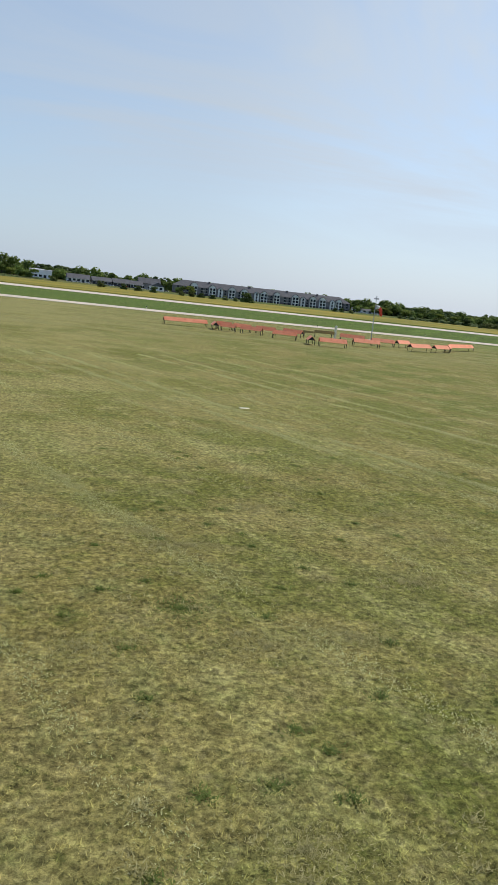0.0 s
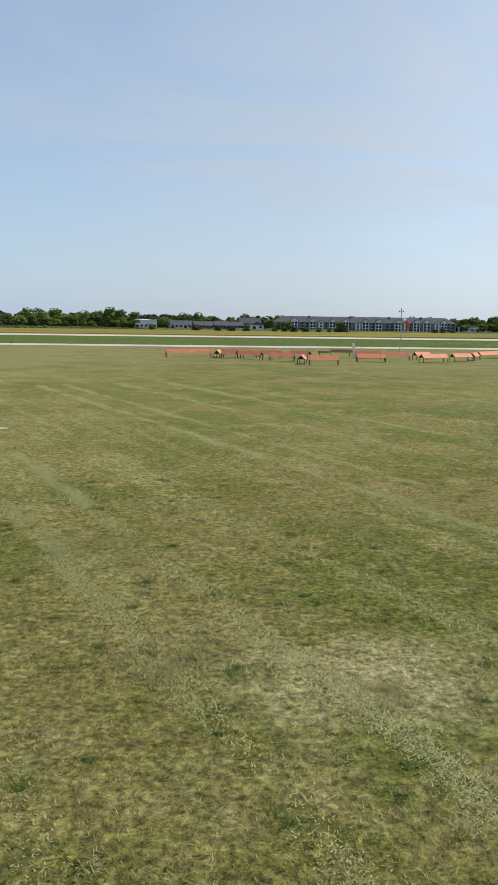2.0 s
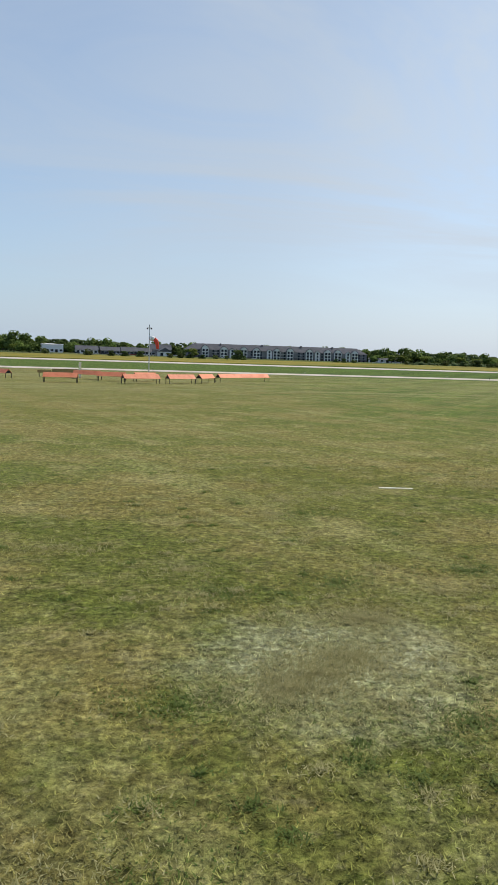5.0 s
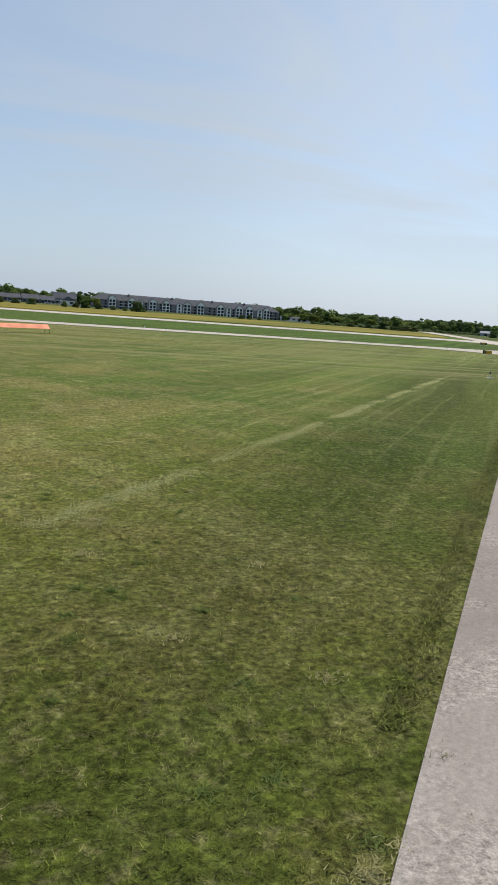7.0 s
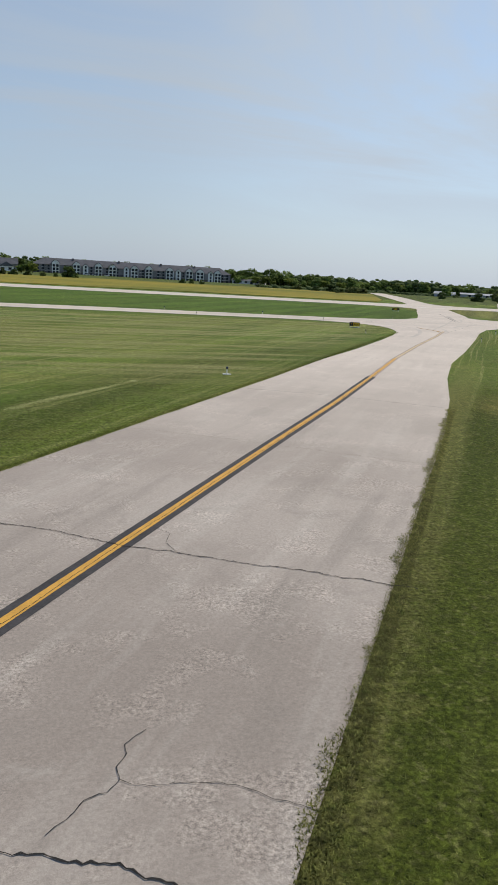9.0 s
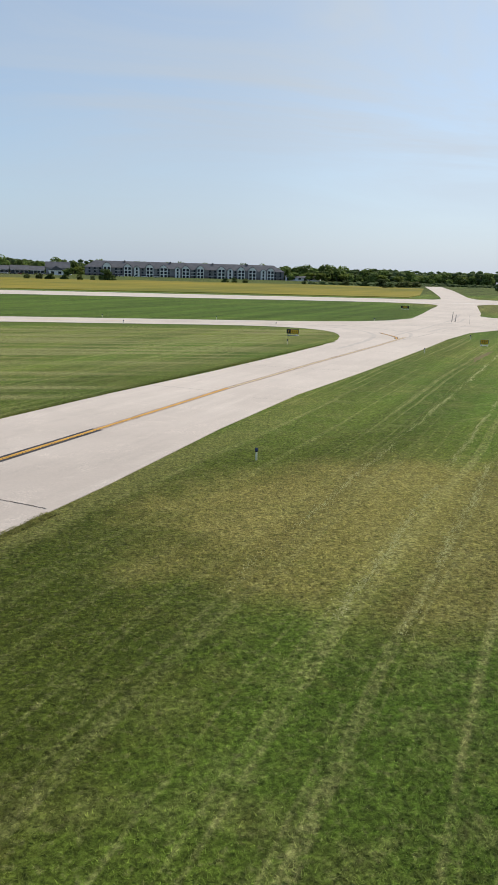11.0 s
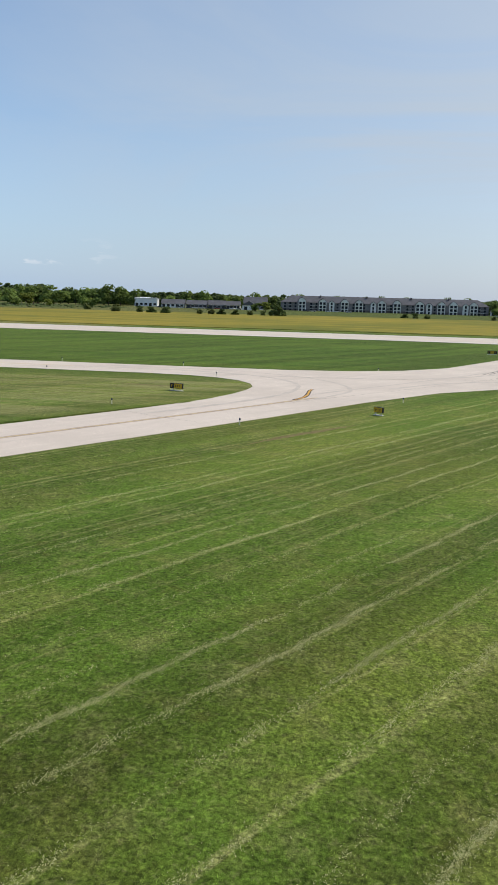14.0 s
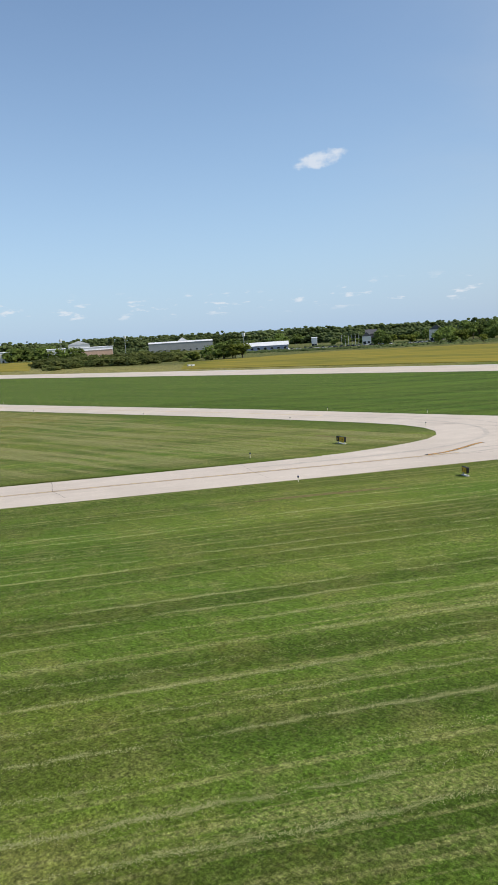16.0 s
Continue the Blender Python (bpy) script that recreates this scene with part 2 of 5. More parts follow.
    col = g.mix(g.math("MULTIPLY", sw, 0.62), col, (0.34, 0.33, 0.125))
    inner = g.math("MULTIPLY", isle, g.ease(over, 32.0, 26.0))
    col = g.mix(g.math("MULTIPLY", g.math("MULTIPLY", g.ease(far, 0.40, 0.64), inner), 0.85), col, (0.265, 0.250, 0.100))
    col = g.mix(g.math("MULTIPLY", g.math("MULTIPLY", g.ease(y, 131.5, 133.5), g.ease(y, 138.5, 137.0)), g.ease(x, 122.0, 116.0, 0.0, 0.75)), col, (0.075, 0.118, 0.014))
    # blades and thatch
    clump = g.ease(g.noise(p, 3.2, 5, 0.75), 0.30, 0.70, 0.68, 1.30)
    fleck = g.ease(g.noise(p, 11.0, 3, 0.65), 0.32, 0.68, 0.66, 1.36)
    clump = g.math("MULTIPLY", clump, fleck)
    tone = g.noise(p, 4.6, 4, 0.7)
    col = g.mix(g.math("MULTIPLY", g.ease(tone, 0.52, 0.68, 0.0, 0.60), dryish), col, (0.275, 0.245, 0.110))
    col = g.mix(g.ease(tone, 0.46, 0.32, 0.0, 0.60), col, (0.066, 0.090, 0.014))
    patch = g.noise(p, 0.9, 5, 0.68)
    col = g.mix(g.math("MULTIPLY", g.ease(patch, 0.51, 0.66, 0.0, 0.68), g.math("MULTIPLY", dryish, g.math("MULTIPLY_ADD", verge, -0.75, 1.0))), col, (0.222, 0.218, 0.078))
    col = g.mix(g.ease(patch, 0.44, 0.28, 0.0, 0.40), col, (0.106, 0.098, 0.022))
    col = g.mix(1.0, col, g.vec(clump, clump, clump), "MULTIPLY")
    grain = g.noise(p, 9.0, 6, 0.8)
    if not blades:
        k = g.ease(grain, 0.30, 0.70, 0.46, 1.46)
        col = g.mix(1.0, col, g.vec(k, k, k), "MULTIPLY")
    return col, grain, p


M_GRASS, g_, b_ = blank("mown_grass", 0.95, spec=0.1)
c_, h_, p_ = turf(g_, False)
g_.put(b_.inputs["Base Color"], c_)
relief(g_, b_, h_, 0.05, 0.9)

M_BLADE, g_, b_ = blank("grass_blades", 0.8, spec=0.15)
c_, h_, p_ = turf(g_, True)
r_ = g_.t.nodes.new("ShaderNodeNewGeometry").outputs["Random Per Island"]
k_ = g_.math("MULTIPLY_ADD", g_.math("POWER", r_, 2.2), 1.10, 0.76)
c_ = g_.mix(1.0, c_, g_.vec(k_, k_, g_.math("MULTIPLY", k_, 0.95)), "MULTIPLY")
g_.put(b_.inputs["Base Color"], c_)
thin(g_, b_, c_, 0.15, True)

M_STRAW, g_, b_ = blank("dry_clippings", 0.85, spec=0.1)
r_ = g_.t.nodes.new("ShaderNodeNewGeometry").outputs["Random Per Island"]
c_ = g_.mix(r_, (0.280, 0.310, 0.115), (0.540, 0.530, 0.270))
g_.put(b_.inputs["Base Color"], c_)
thin(g_, b_, c_, 0.15, True)

M_PALE, g_, b_ = blank("dry_grass", 0.85, spec=0.1)
r_ = g_.t.nodes.new("ShaderNodeNewGeometry").outputs["Random Per Island"]
c_ = g_.mix(r_, (0.21, 0.20, 0.075), (0.42, 0.39, 0.190))
g_.put(b_.inputs["Base Color"], c_)
thin(g_, b_, c_, 0.15, True)

M_WEED, g_, b_ = blank("clover_leaves", 0.75, spec=0.2)
r_ = g_.t.nodes.new("ShaderNodeNewGeometry").outputs["Random Per Island"]
c_ = g_.mix(r_, (0.072, 0.108, 0.018), (0.140, 0.185, 0.038))
g_.put(b_.inputs["Base Color"], c_)
thin(g_, b_, c_, 0.15, True)

def concrete(name, pale, along_, over_):
    """Weathered concrete: broad stains, streaks along its length, and coarse grit where it is worn."""
    m, g, b = blank(name, 0.9, spec=0.25)
    p = g.t.nodes.new("ShaderNodeNewGeometry").outputs["Position"]
    o, s = g.dot(p, tuple(over_)), g.dot(p, tuple(along_))
    streak = g.noise(g.vec(g.math("MULTIPLY", o, 0.9), g.math("MULTIPLY", s, 0.07)), 1.0, 5, 0.62)
    col = g.mix(g.ease(g.noise(p, 0.12, 4), 0.35, 0.65), (0.282, 0.236, 0.200), (0.372, 0.317, 0.272))
    col = g.mix(g.ease(streak, 0.50, 0.72, 0.0, 0.55), col, (0.45, 0.400, 0.348))
    col = g.mix(g.ease(streak, 0.47, 0.30, 0.0, 0.50), col, (0.215, 0.184, 0.156))
    blot = g.noise(p, 0.42, 5, 0.7, 0.6)
    col = g.mix(g.ease(blot, 0.52, 0.70, 0.0, 0.45), col, (0.235, 0.203, 0.173))
    col = g.mix(g.ease(blot, 0.42, 0.28, 0.0, 0.40), col, (0.455, 0.405, 0.352))
    # with no pale given, the colour turns paler along s, from 62 to 132
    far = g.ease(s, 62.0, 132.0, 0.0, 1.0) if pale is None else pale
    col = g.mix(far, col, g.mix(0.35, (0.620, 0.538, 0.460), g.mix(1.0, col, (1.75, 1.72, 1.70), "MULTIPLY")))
    worn = g.ease(g.noise(p, 0.55, 5, 0.65), 0.48, 0.64)
    grit = g.noise(p, 22.0, 4, 0.8)
    k = g.math("ADD", 1.0, g.math("MULTIPLY", g.math("SUBTRACT", grit, 0.47), g.math("MULTIPLY", g.math("MULTIPLY_ADD", far, -0.65, 1.0), g.math("MULTIPLY_ADD", worn, 2.8, 1.1))))
    col = g.mix(1.0, col, g.vec(k, k, k), "MULTIPLY")
    g.put(b.inputs["Base Color"], col)
    relief(g, b, grit, 0.008, 0.6)
    return m


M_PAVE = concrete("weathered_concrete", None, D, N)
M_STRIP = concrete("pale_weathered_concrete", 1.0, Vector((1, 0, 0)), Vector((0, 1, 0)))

M_FIELD, g_, b_ = blank("ripe_crop", 0.9, spec=0.1)
p_ = g_.t.nodes.new("ShaderNodeNewGeometry").outputs["Position"]
x_, y_, z_ = g_.split(p_)
row_ = g_.noise(g_.vec(g_.math("MULTIPLY", x_, 0.012), g_.math("MULTIPLY", y_, 0.16)), 1.0, 4, 0.65)
c_ = g_.mix(g_.ease(row_, 0.32, 0.66), (0.165, 0.160, 0.022), (0.320, 0.248, 0.036))
c_ = g_.mix(g_.ease(g_.noise(p_, 0.012, 3), 0.48, 0.66, 0.0, 0.7), c_, (0.105, 0.130, 0.020))
c_ = g_.mix(g_.ease(g_.noise(p_, 0.03, 3), 0.54, 0.7, 0.0, 0.5), c_, (0.275, 0.205, 0.036))
g_.put(b_.inputs["Base Color"], c_)

M_CRACK = mat("open_crack", (0.025, 0.022, 0.020), 0.95, scale=2)
M_SEAL = mat("black_border_paint", (0.052, 0.047, 0.047), 0.8, vary=0.3, scale=1.2, fine=14)
M_YELLOW = mat("yellow_marking_paint", (0.62, 0.33, 0.055), 0.7, vary=0.14, scale=1.5, fine=16)
M_WORN = mat("worn_yellow_paint", (0.60, 0.47, 0.27), 0.8, vary=0.15, scale=1.5, fine=14)
M_FADED = mat("faded_border_paint", (0.40, 0.30, 0.24), 0.85, vary=0.2, scale=1.2, fine=14)
M_TRACK = mat("tyre_rubbed_concrete", (0.535, 0.465, 0.402), 0.9, vary=0.12, scale=0.8, fine=14)
M_RUT = mat("scraped_soil", (0.165, 0.118, 0.042), 0.95, vary=0.3, scale=3, fine=8, alt=(0.160, 0.135, 0.045), bump=0.01)
M_STONE = mat("dusty_field_stone", (0.215, 0.170, 0.130), 0.9, vary=0.25, scale=6, fine=6, bump=0.01)
M_WHITE = mat("white_marking_paint", (0.72, 0.71, 0.68), 0.7, vary=0.1, scale=0.5)
M_ORANGE = mat("faded_orange_panel", (0.84, 0.225, 0.100), 0.6, vary=0.12, scale=1.0, alt=(0.86, 0.30, 0.155), each=0.10)
M_BLACK = mat("black_painted_steel", (0.022, 0.020, 0.020), 0.6, vary=0.3, scale=4)
M_POST = mat("cream_painted_post", (0.82, 0.78, 0.60), 0.6, scale=2)
M_PANELY = mat("ochre_weathered_board", (0.34, 0.25, 0.10), 0.8, scale=1.5)
M_STEEL = mat("galvanised_steel", (0.45, 0.46, 0.47), 0.45, metal=0.7, scale=3)
M_SOCKR = mat("orange_windsock_fabric", (0.72, 0.085, 0.05), 0.85, vary=0.1, scale=3)
M_SOCKW = mat("white_windsock_fabric", (0.75, 0.74, 0.72), 0.85, vary=0.06, scale=3)
M_SIGNY = mat("yellow_sign_face", (0.62, 0.36, 0.02), 0.45, vary=0.08, scale=2)
M_SIGNR = mat("red_sign_face", (0.42, 0.05, 0.03), 0.45, vary=0.1, scale=2)
M_PAD = mat("white_concrete_pad", (0.55, 0.54, 0.50), 0.9, scale=3, bump=0.004)
M_BLUE = mat("blue_lamp_glass", (0.02, 0.03, 0.09), 0.2, scale=5)
M_SIDING = mat("dark_grey_siding", (0.235, 0.215, 0.215), 0.85, vary=0.2, scale=0.25, fine=14)
M_BRICK = mat("brown_brick_facing", (0.14, 0.115, 0.11), 0.9, vary=0.2, scale=0.4)
M_SLATE = mat("slate_shingles", (0.118, 0.116, 0.124), 0.9, vary=0.2, scale=0.3, fine=16)
M_TRIM = mat("pale_grey_trim", (0.80, 0.77, 0.73), 0.7, vary=0.1, scale=0.4)
M_GLASS = mat("dark_window_glass", (0.02, 0.022, 0.026), 0.25, vary=0.2, scale=0.5, spec=0.35)
M_HALL = mat("white_metal_cladding", (0.76, 0.76, 0.77), 0.6, vary=0.06, scale=0.2)
M_HALLG = mat("grey_metal_cladding", (0.33, 0.34, 0.35), 0.6, vary=0.08, scale=0.2)
M_HALLB = mat("blue_grey_cladding", (0.30, 0.34, 0.47), 0.6, vary=0.08, scale=0.2)
M_BRICKR = mat("salmon_brick", (0.62, 0.42, 0.33), 0.9, vary=0.1, scale=0.3)
M_BARK = mat("bark", (0.09, 0.07, 0.05), 0.95, vary=0.3, scale=2)
M_LEAF = mat("green_foliage", (0.118, 0.182, 0.036), 0.8, vary=0.3, scale=0.35, fine=5, alt=(0.215, 0.275, 0.068), spec=0.15, each=0.3, leafy=0.5)
M_LEAFY = mat("yellow_green_foliage", (0.140, 0.190, 0.028), 0.8, vary=0.25, scale=0.35, fine=5, alt=(0.230, 0.260, 0.050), spec=0.15, each=0.2, leafy=0.5)
M_SCRUB = mat("dull_scrub_foliage", (0.100, 0.130, 0.034), 0.9, vary=0.3, scale=0.4, fine=5, alt=(0.160, 0.175, 0.055), spec=0.1, each=0.25, leafy=0.45)
M_DARKLEAF = mat("dark_shrub_foliage", (0.055, 0.082, 0.022), 0.85, vary=0.3, scale=0.5, fine=5, alt=(0.095, 0.125, 0.034), spec=0.1, each=0.2, leafy=0.35)
# foliage colour lightened a little to stand in for haze over distance
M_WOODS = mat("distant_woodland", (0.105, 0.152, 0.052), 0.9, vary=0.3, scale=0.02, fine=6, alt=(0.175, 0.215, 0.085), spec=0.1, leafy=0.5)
M_TYRE = mat("tyre_rubber", (0.02, 0.02, 0.02), 0.9)
M_CARW = mat("white_car_paint", (0.70, 0.70, 0.70), 0.3, vary=0.03)
M_CARD = mat("dark_car_paint", (0.05, 0.06, 0.08), 0.3, vary=0.05)
M_CARR = mat("red_car_paint", (0.35, 0.04, 0.03), 0.3, vary=0.05)

# ---- building helpers ----
def mesh_of(name, bm, material):
    me = bpy.data.meshes.new(name)
    bm.normal_update()
    bm.to_mesh(me)
    bm.free()
    me.materials.append(material)
    return me


def part(name, bm, material, parent, label=""):
    ob = new(name, mesh_of(name, bm, material))
    ob.parent = parent
    return tagged(ob, label=label)


def thing(name, label, category, m=None, group=""):
    ob = new(name)
    ob.empty_display_size = 0.3
    ob.matrix_world = m or Matrix()
    return tagged(ob, label=label, category=category, group=group)


def block(bm, x0, x1, y0, y1, z0, z1, bevel=0.0):
    made = bmesh.ops.create_cube(bm, size=1, matrix=Matrix.Translation(((x0 + x1) / 2, (y0 + y1) / 2, (z0 + z1) / 2)) @ Matrix.Diagonal((x1 - x0, y1 - y0, z1 - z0, 1)))
    if bevel:
        edges = {e for v in made["verts"] for e in v.link_edges}
        bmesh.ops.bevel(bm, geom=list(edges), offset=bevel, segments=1, affect="EDGES")
    return bm


def rod(bm, a, b, r, r2=None, sides=8):
    a, b = Vector(a), Vector(b)
    turn = (b - a).to_track_quat("Z", "Y").to_matrix().to_4x4()
    bmesh.ops.create_cone(bm, cap_ends=True, segments=sides, radius1=r, radius2=r if r2 is None else r2, depth=(b - a).length, matrix=Matrix.Translation((a + b) / 2) @ turn)
    return bm


def prism(bm, outline, x0, x1):
    """An outline in y and z, drawn out along x."""
    a = [bm.verts.new((x0, y, z)) for y, z in outline]
    b = [bm.verts.new((x1, y, z)) for y, z in outline]
    bm.faces.new(a[::-1])
    bm.faces.new(b)
    for i in range(len(outline)):
        j = (i + 1) % len(outline)
        bm.faces.new((a[i], a[j], b[j], b[i]))
    return bm


def sheet(name, pts, z, depth, material, label=""):
    """A flat slab with a plan outline, its top at z."""
    bm = bmesh.new()
    top = bm.faces.new([bm.verts.new((x, y, z)) for x, y in pts])
    if top.normal.z < 0 or sum((pts[i][0] - pts[i - 1][0]) * (pts[i][1] + pts[i - 1][1]) for i in range(len(pts))) > 0:
        top.normal_flip()
    low = bmesh.ops.extrude_face_region(bm, geom=[top])
    bmesh.ops.translate(bm, vec=(0, 0, -depth), verts=[v for v in low["geom"] if isinstance(v, bmesh.types.BMVert)])
    bmesh.ops.triangulate(bm, faces=bm.faces[:])
    bmesh.ops.recalc_face_normals(bm, faces=bm.faces[:])
    return tagged(new(name, mesh_of(name, bm, material)), label=label, kind="structure")


def ribbon(name, line, width, z, material, parent, rag=0.0, step=0.4, seed=1):
    """A flat strip along a plan line, with a ragged edge."""
    rnd = random.Random(seed)
    pts = [Vector((*p, 0)) for p in line]
    fine = []
    for a, b in zip(pts, pts[1:]):
        n = max(1, int((b - a).length / step))
        fine += [a.lerp(b, i / n) for i in range(n)]
    fine.append(pts[-1])
    bm = bmesh.new()
    prev = None
    for i, p in enumerate(fine):
        way = (fine[min(i + 1, len(fine) - 1)] - fine[max(i - 1, 0)]).normalized()
        off = Vector((-way.y, way.x, 0))
        w = width(i / len(fine)) if callable(width) else width
        l, r = w / 2 + rnd.uniform(-rag, rag), w / 2 + rnd.uniform(-rag, rag)
        row = [bm.verts.new((*(p + off * l).xy, z)), bm.verts.new((*(p - off * r).xy, z))]
        if prev:
            bm.faces.new((prev[0], prev[1], row[1], row[0]))
        prev = row
    ob = part(name, bm, material, parent)
    return ob


def along(s, o):
    return (D * s + N * o).xy


# ---- ground and pavements ----
bm = bmesh.new()
R = [-4200, -1200, -400, -150, -60, 0, 60, 120, 180, 300, 600, 1500, 4200]
grid = [[bm.verts.new((x, y, 0)) for x in R] for y in R]
for j in range(len(R) - 1):
    for i in range(len(R) - 1):
        bm.faces.new((grid[j][i], grid[j][i + 1], grid[j + 1][i + 1], grid[j + 1][i]))
ground = tagged(new("ground", mesh_of("ground", bm, M_GRASS)), label="wide mown airfield grass, olive green with dry patches", kind="structure")

parallel = sheet("pavement_parallel_taxiway", [(-1500, 133.6), (10, 133.6), (45, 135.4), (82, 137.6), (140, 137.6), (160, 139.9), (1500, 140.6), (1500, 147.3), (82, 147.3), (45, 145.2), (10, 143.4), (-1500, 143.4)], 0.020, 0.05, M_STRIP, "long pale concrete taxiway beside the runway")
runway = sheet("pavement_runway", [(-1500, 229.0), (1500, 229.0), (1500, 256.0), (-1500, 256.0)], 0.028, 0.06, M_STRIP, "long pale concrete runway across the airfield")
DIAG = [(-60.5, -140.3), (31.6, -6.0), (70.7, 50.2), (76.9, 59.0), (86.2, 72.0), (93.0, 81.9), (100.2, 91.5), (108.3, 103.0), (113.9, 111.3), (117.5, 117.6), (119.1, 122.0), (119.9, 125.2), (120.2, 128.2), (119.6, 131.0), (118.0, 133.6), (115.4, 135.6), (111.8, 137.0), (105.0, 137.7), (105.0, 147.2), (122.0, 147.6), (130.0, 149.2), (136.6, 152.6), (143.0, 159.0), (151.6, 174.6), (162.0, 194.5), (169.5, 208.0), (172.8, 215.0), (173.7, 219.5), (172.0, 223.5), (166.0, 226.8), (154.0, 228.6), (140.0, 229.0), (140.0, 254.0), (180.0, 256.0), (190.0, 257.0), (194.5, 261.0), (205.0, 285.0), (246.0, 385.0), (295.0, 508.0), (310.0, 516.0), (262.0, 395.0), (214.0, 282.0), (209.0, 266.0), (213.0, 258.0), (225.0, 256.0), (225.0, 229.0), (200.0, 227.5), (190.5, 224.5), (185.0, 218.6), (176.0, 200.0), (165.6, 178.5), (160.6, 169.2), (160.2, 165.6), (162.5, 162.6), (170.0, 158.5), (184.0, 151.5), (200.0, 148.0), (220.0, 147.3), (220.0, 137.6), (172.0, 140.6), (158.0, 139.4), (146.4, 135.6), (138.6, 129.2), (131.2, 119.7), (124.0, 109.2), (116.5, 98.6), (111.3, 91.3), (104.1, 81.6), (98.2, 72.3), (93.2, 63.6), (87.9, 55.1), (84.0, 49.3), (75.0, 35.8), (38.0, -20.0), (-47.6, -149.1)]
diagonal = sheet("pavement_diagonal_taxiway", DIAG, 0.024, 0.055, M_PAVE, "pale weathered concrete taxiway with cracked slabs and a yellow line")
spur = sheet("pavement_far_spur", [(248, 257), (300, 322), (362, 408), (352, 420), (290, 350), (228, 258)], 0.022, 0.05, M_STRIP, "pale concrete spur beyond the runway")
crop = sheet("ground_crop", [(-78, 271), (188, 271), (204, 300), (262, 432), (225, 470), (60, 462), (-120, 440), (-150, 338)], 0.14, 0.2, M_FIELD, "golden ripening crop beyond the runway")
crop_west = sheet("ground_crop_west", [(-236, 292), (-640, 536), (-1200, 640), (-1200, 292)], 0.14, 0.2, M_FIELD, "golden ripening crop beside dark bushes")

# slab cracks and joints, from edge to edge
def crack(line, width, seed, jag=0.10):
    rnd = random.Random(seed)
    pts = []
    drift = 0.0
    for (ax, ay), (bx, by) in zip(line, line[1:]):
        n = max(2, int(math.hypot(bx - ax, by - ay) / 0.07))
        for i in range(n):
            f = i / n
            drift = 0.9 * drift + rnd.uniform(-jag, jag) * 0.35
            pts.append((ax + (bx - ax) * f + drift * 0.4, ay + (by - ay) * f + drift + rnd.uniform(-jag, jag) * 0.12))
    pts.append(line[-1])
    ribbon("crack", pts, lambda f: width * (0.55 + 0.6 * rnd.random()), 0.0370, M_CRACK, diagonal, rag=width * 0.2, step=0.07, seed=seed)


crack([(67.9, 46.9), (70.6, 45.8), (72.2, 44.95), (73.4, 43.9), (75.2, 42.95), (76.6, 42.25), (78.9, 40.8)], 0.027, 3)
crack([(82.7, 66.5), (85.4, 65.3), (87.6, 63.9), (91.4, 61.2)], 0.034, 4, 0.04)
crack([(75.3, 56.2), (78.4, 54.4), (81.0, 52.6), (84.9, 49.9)], 0.010, 5, 0.04)
crack([(63.6, 40.7), (64.7, 40.15), (65.5, 39.65), (65.95, 39.05), (66.3, 38.05), (66.55, 37.75), (67.55, 37.35), (68.7, 36.7)], 0.024, 6, 0.08)
crack([(68.7, 36.7), (69.6, 36.3), (70.2, 35.85), (70.45, 35.6), (71.4, 35.4), (72.4, 34.95), (73.6, 34.25)], 0.028, 46, 0.10)
crack([(66.0, 39.1), (66.6, 39.25), (67.2, 39.0), (67.5, 38.5)], 0.009, 48, 0.07)
crack([(67.0, 37.6), (67.3, 38.1), (67.8, 38.3), (68.0, 38.7)], 0.008, 49, 0.07)
crack([(70.45, 35.6), (70.25, 35.2), (70.4, 34.8)], 0.011, 50, 0.07)
crack([(74.6, 43.3), (74.4, 43.9), (74.6, 44.5), (74.3, 45.0)], 0.009, 51, 0.07)
crack([(65.5, 39.0), (66.2, 38.9), (66.8, 38.65), (67.0, 38.2)], 0.009, 47, 0.05)
crack([(71.7, 35.55), (72.0, 35.85), (72.15, 36.05), (72.4, 36.1), (72.57, 36.3), (72.56, 36.55), (72.7, 36.75), (72.7, 36.95), (73.0, 37.2)], 0.012, 7, 0.07)
crack([(72.57, 36.28), (72.9, 36.1), (73.2, 36.15), (73.65, 36.07), (73.95, 35.9), (74.2, 35.66), (74.65, 35.37)], 0.011, 8, 0.06)
crack([(95.9, 85.1), (97.5, 84.3), (99.3, 82.9)], 0.026, 10, 0.05)
crack([(101.2, 80.4), (102.2, 80.3), (103.0, 79.7)], 0.020, 52, 0.06)
crack([(103.0, 96.0), (107.0, 93.6), (110.2, 92.7)], 0.022, 11, 0.04)
crack([(112.0, 109.5), (117.0, 106.5), (119.2, 105.5)], 0.022, 12, 0.04)
crack([(125.0, 118.0), (136.0, 131.5), (147.0, 146.0), (160.0, 172.0)], 0.030, 14, 0.05)
crack([(122.0, 139.0), (138.0, 141.5), (152.0, 146.5), (163.0, 158.0)], 0.030, 15, 0.05)
crack([(69.4, 36.5), (69.9, 37.1), (70.3, 37.5)], 0.014, 41, 0.06)
crack([(70.1, 36.1), (70.5, 35.4), (70.9, 35.0)], 0.014, 42, 0.06)
crack([(69.0, 37.4), (69.5, 38.0), (69.6, 38.6)], 0.012, 45, 0.05)

# centreline: yellow on a black border, and the lead-off arc to the parallel taxiway
def o_mid(s):
    """Offset of the centreline, which bends a little towards the junction."""
    return float(np.interp(s, [75, 85, 100, 115, 125, 135, 147, 160, 176], [35.88, 35.9, 36.0, 35.85, 35.6, 35.65, 35.9, 36.3, 36.4]))


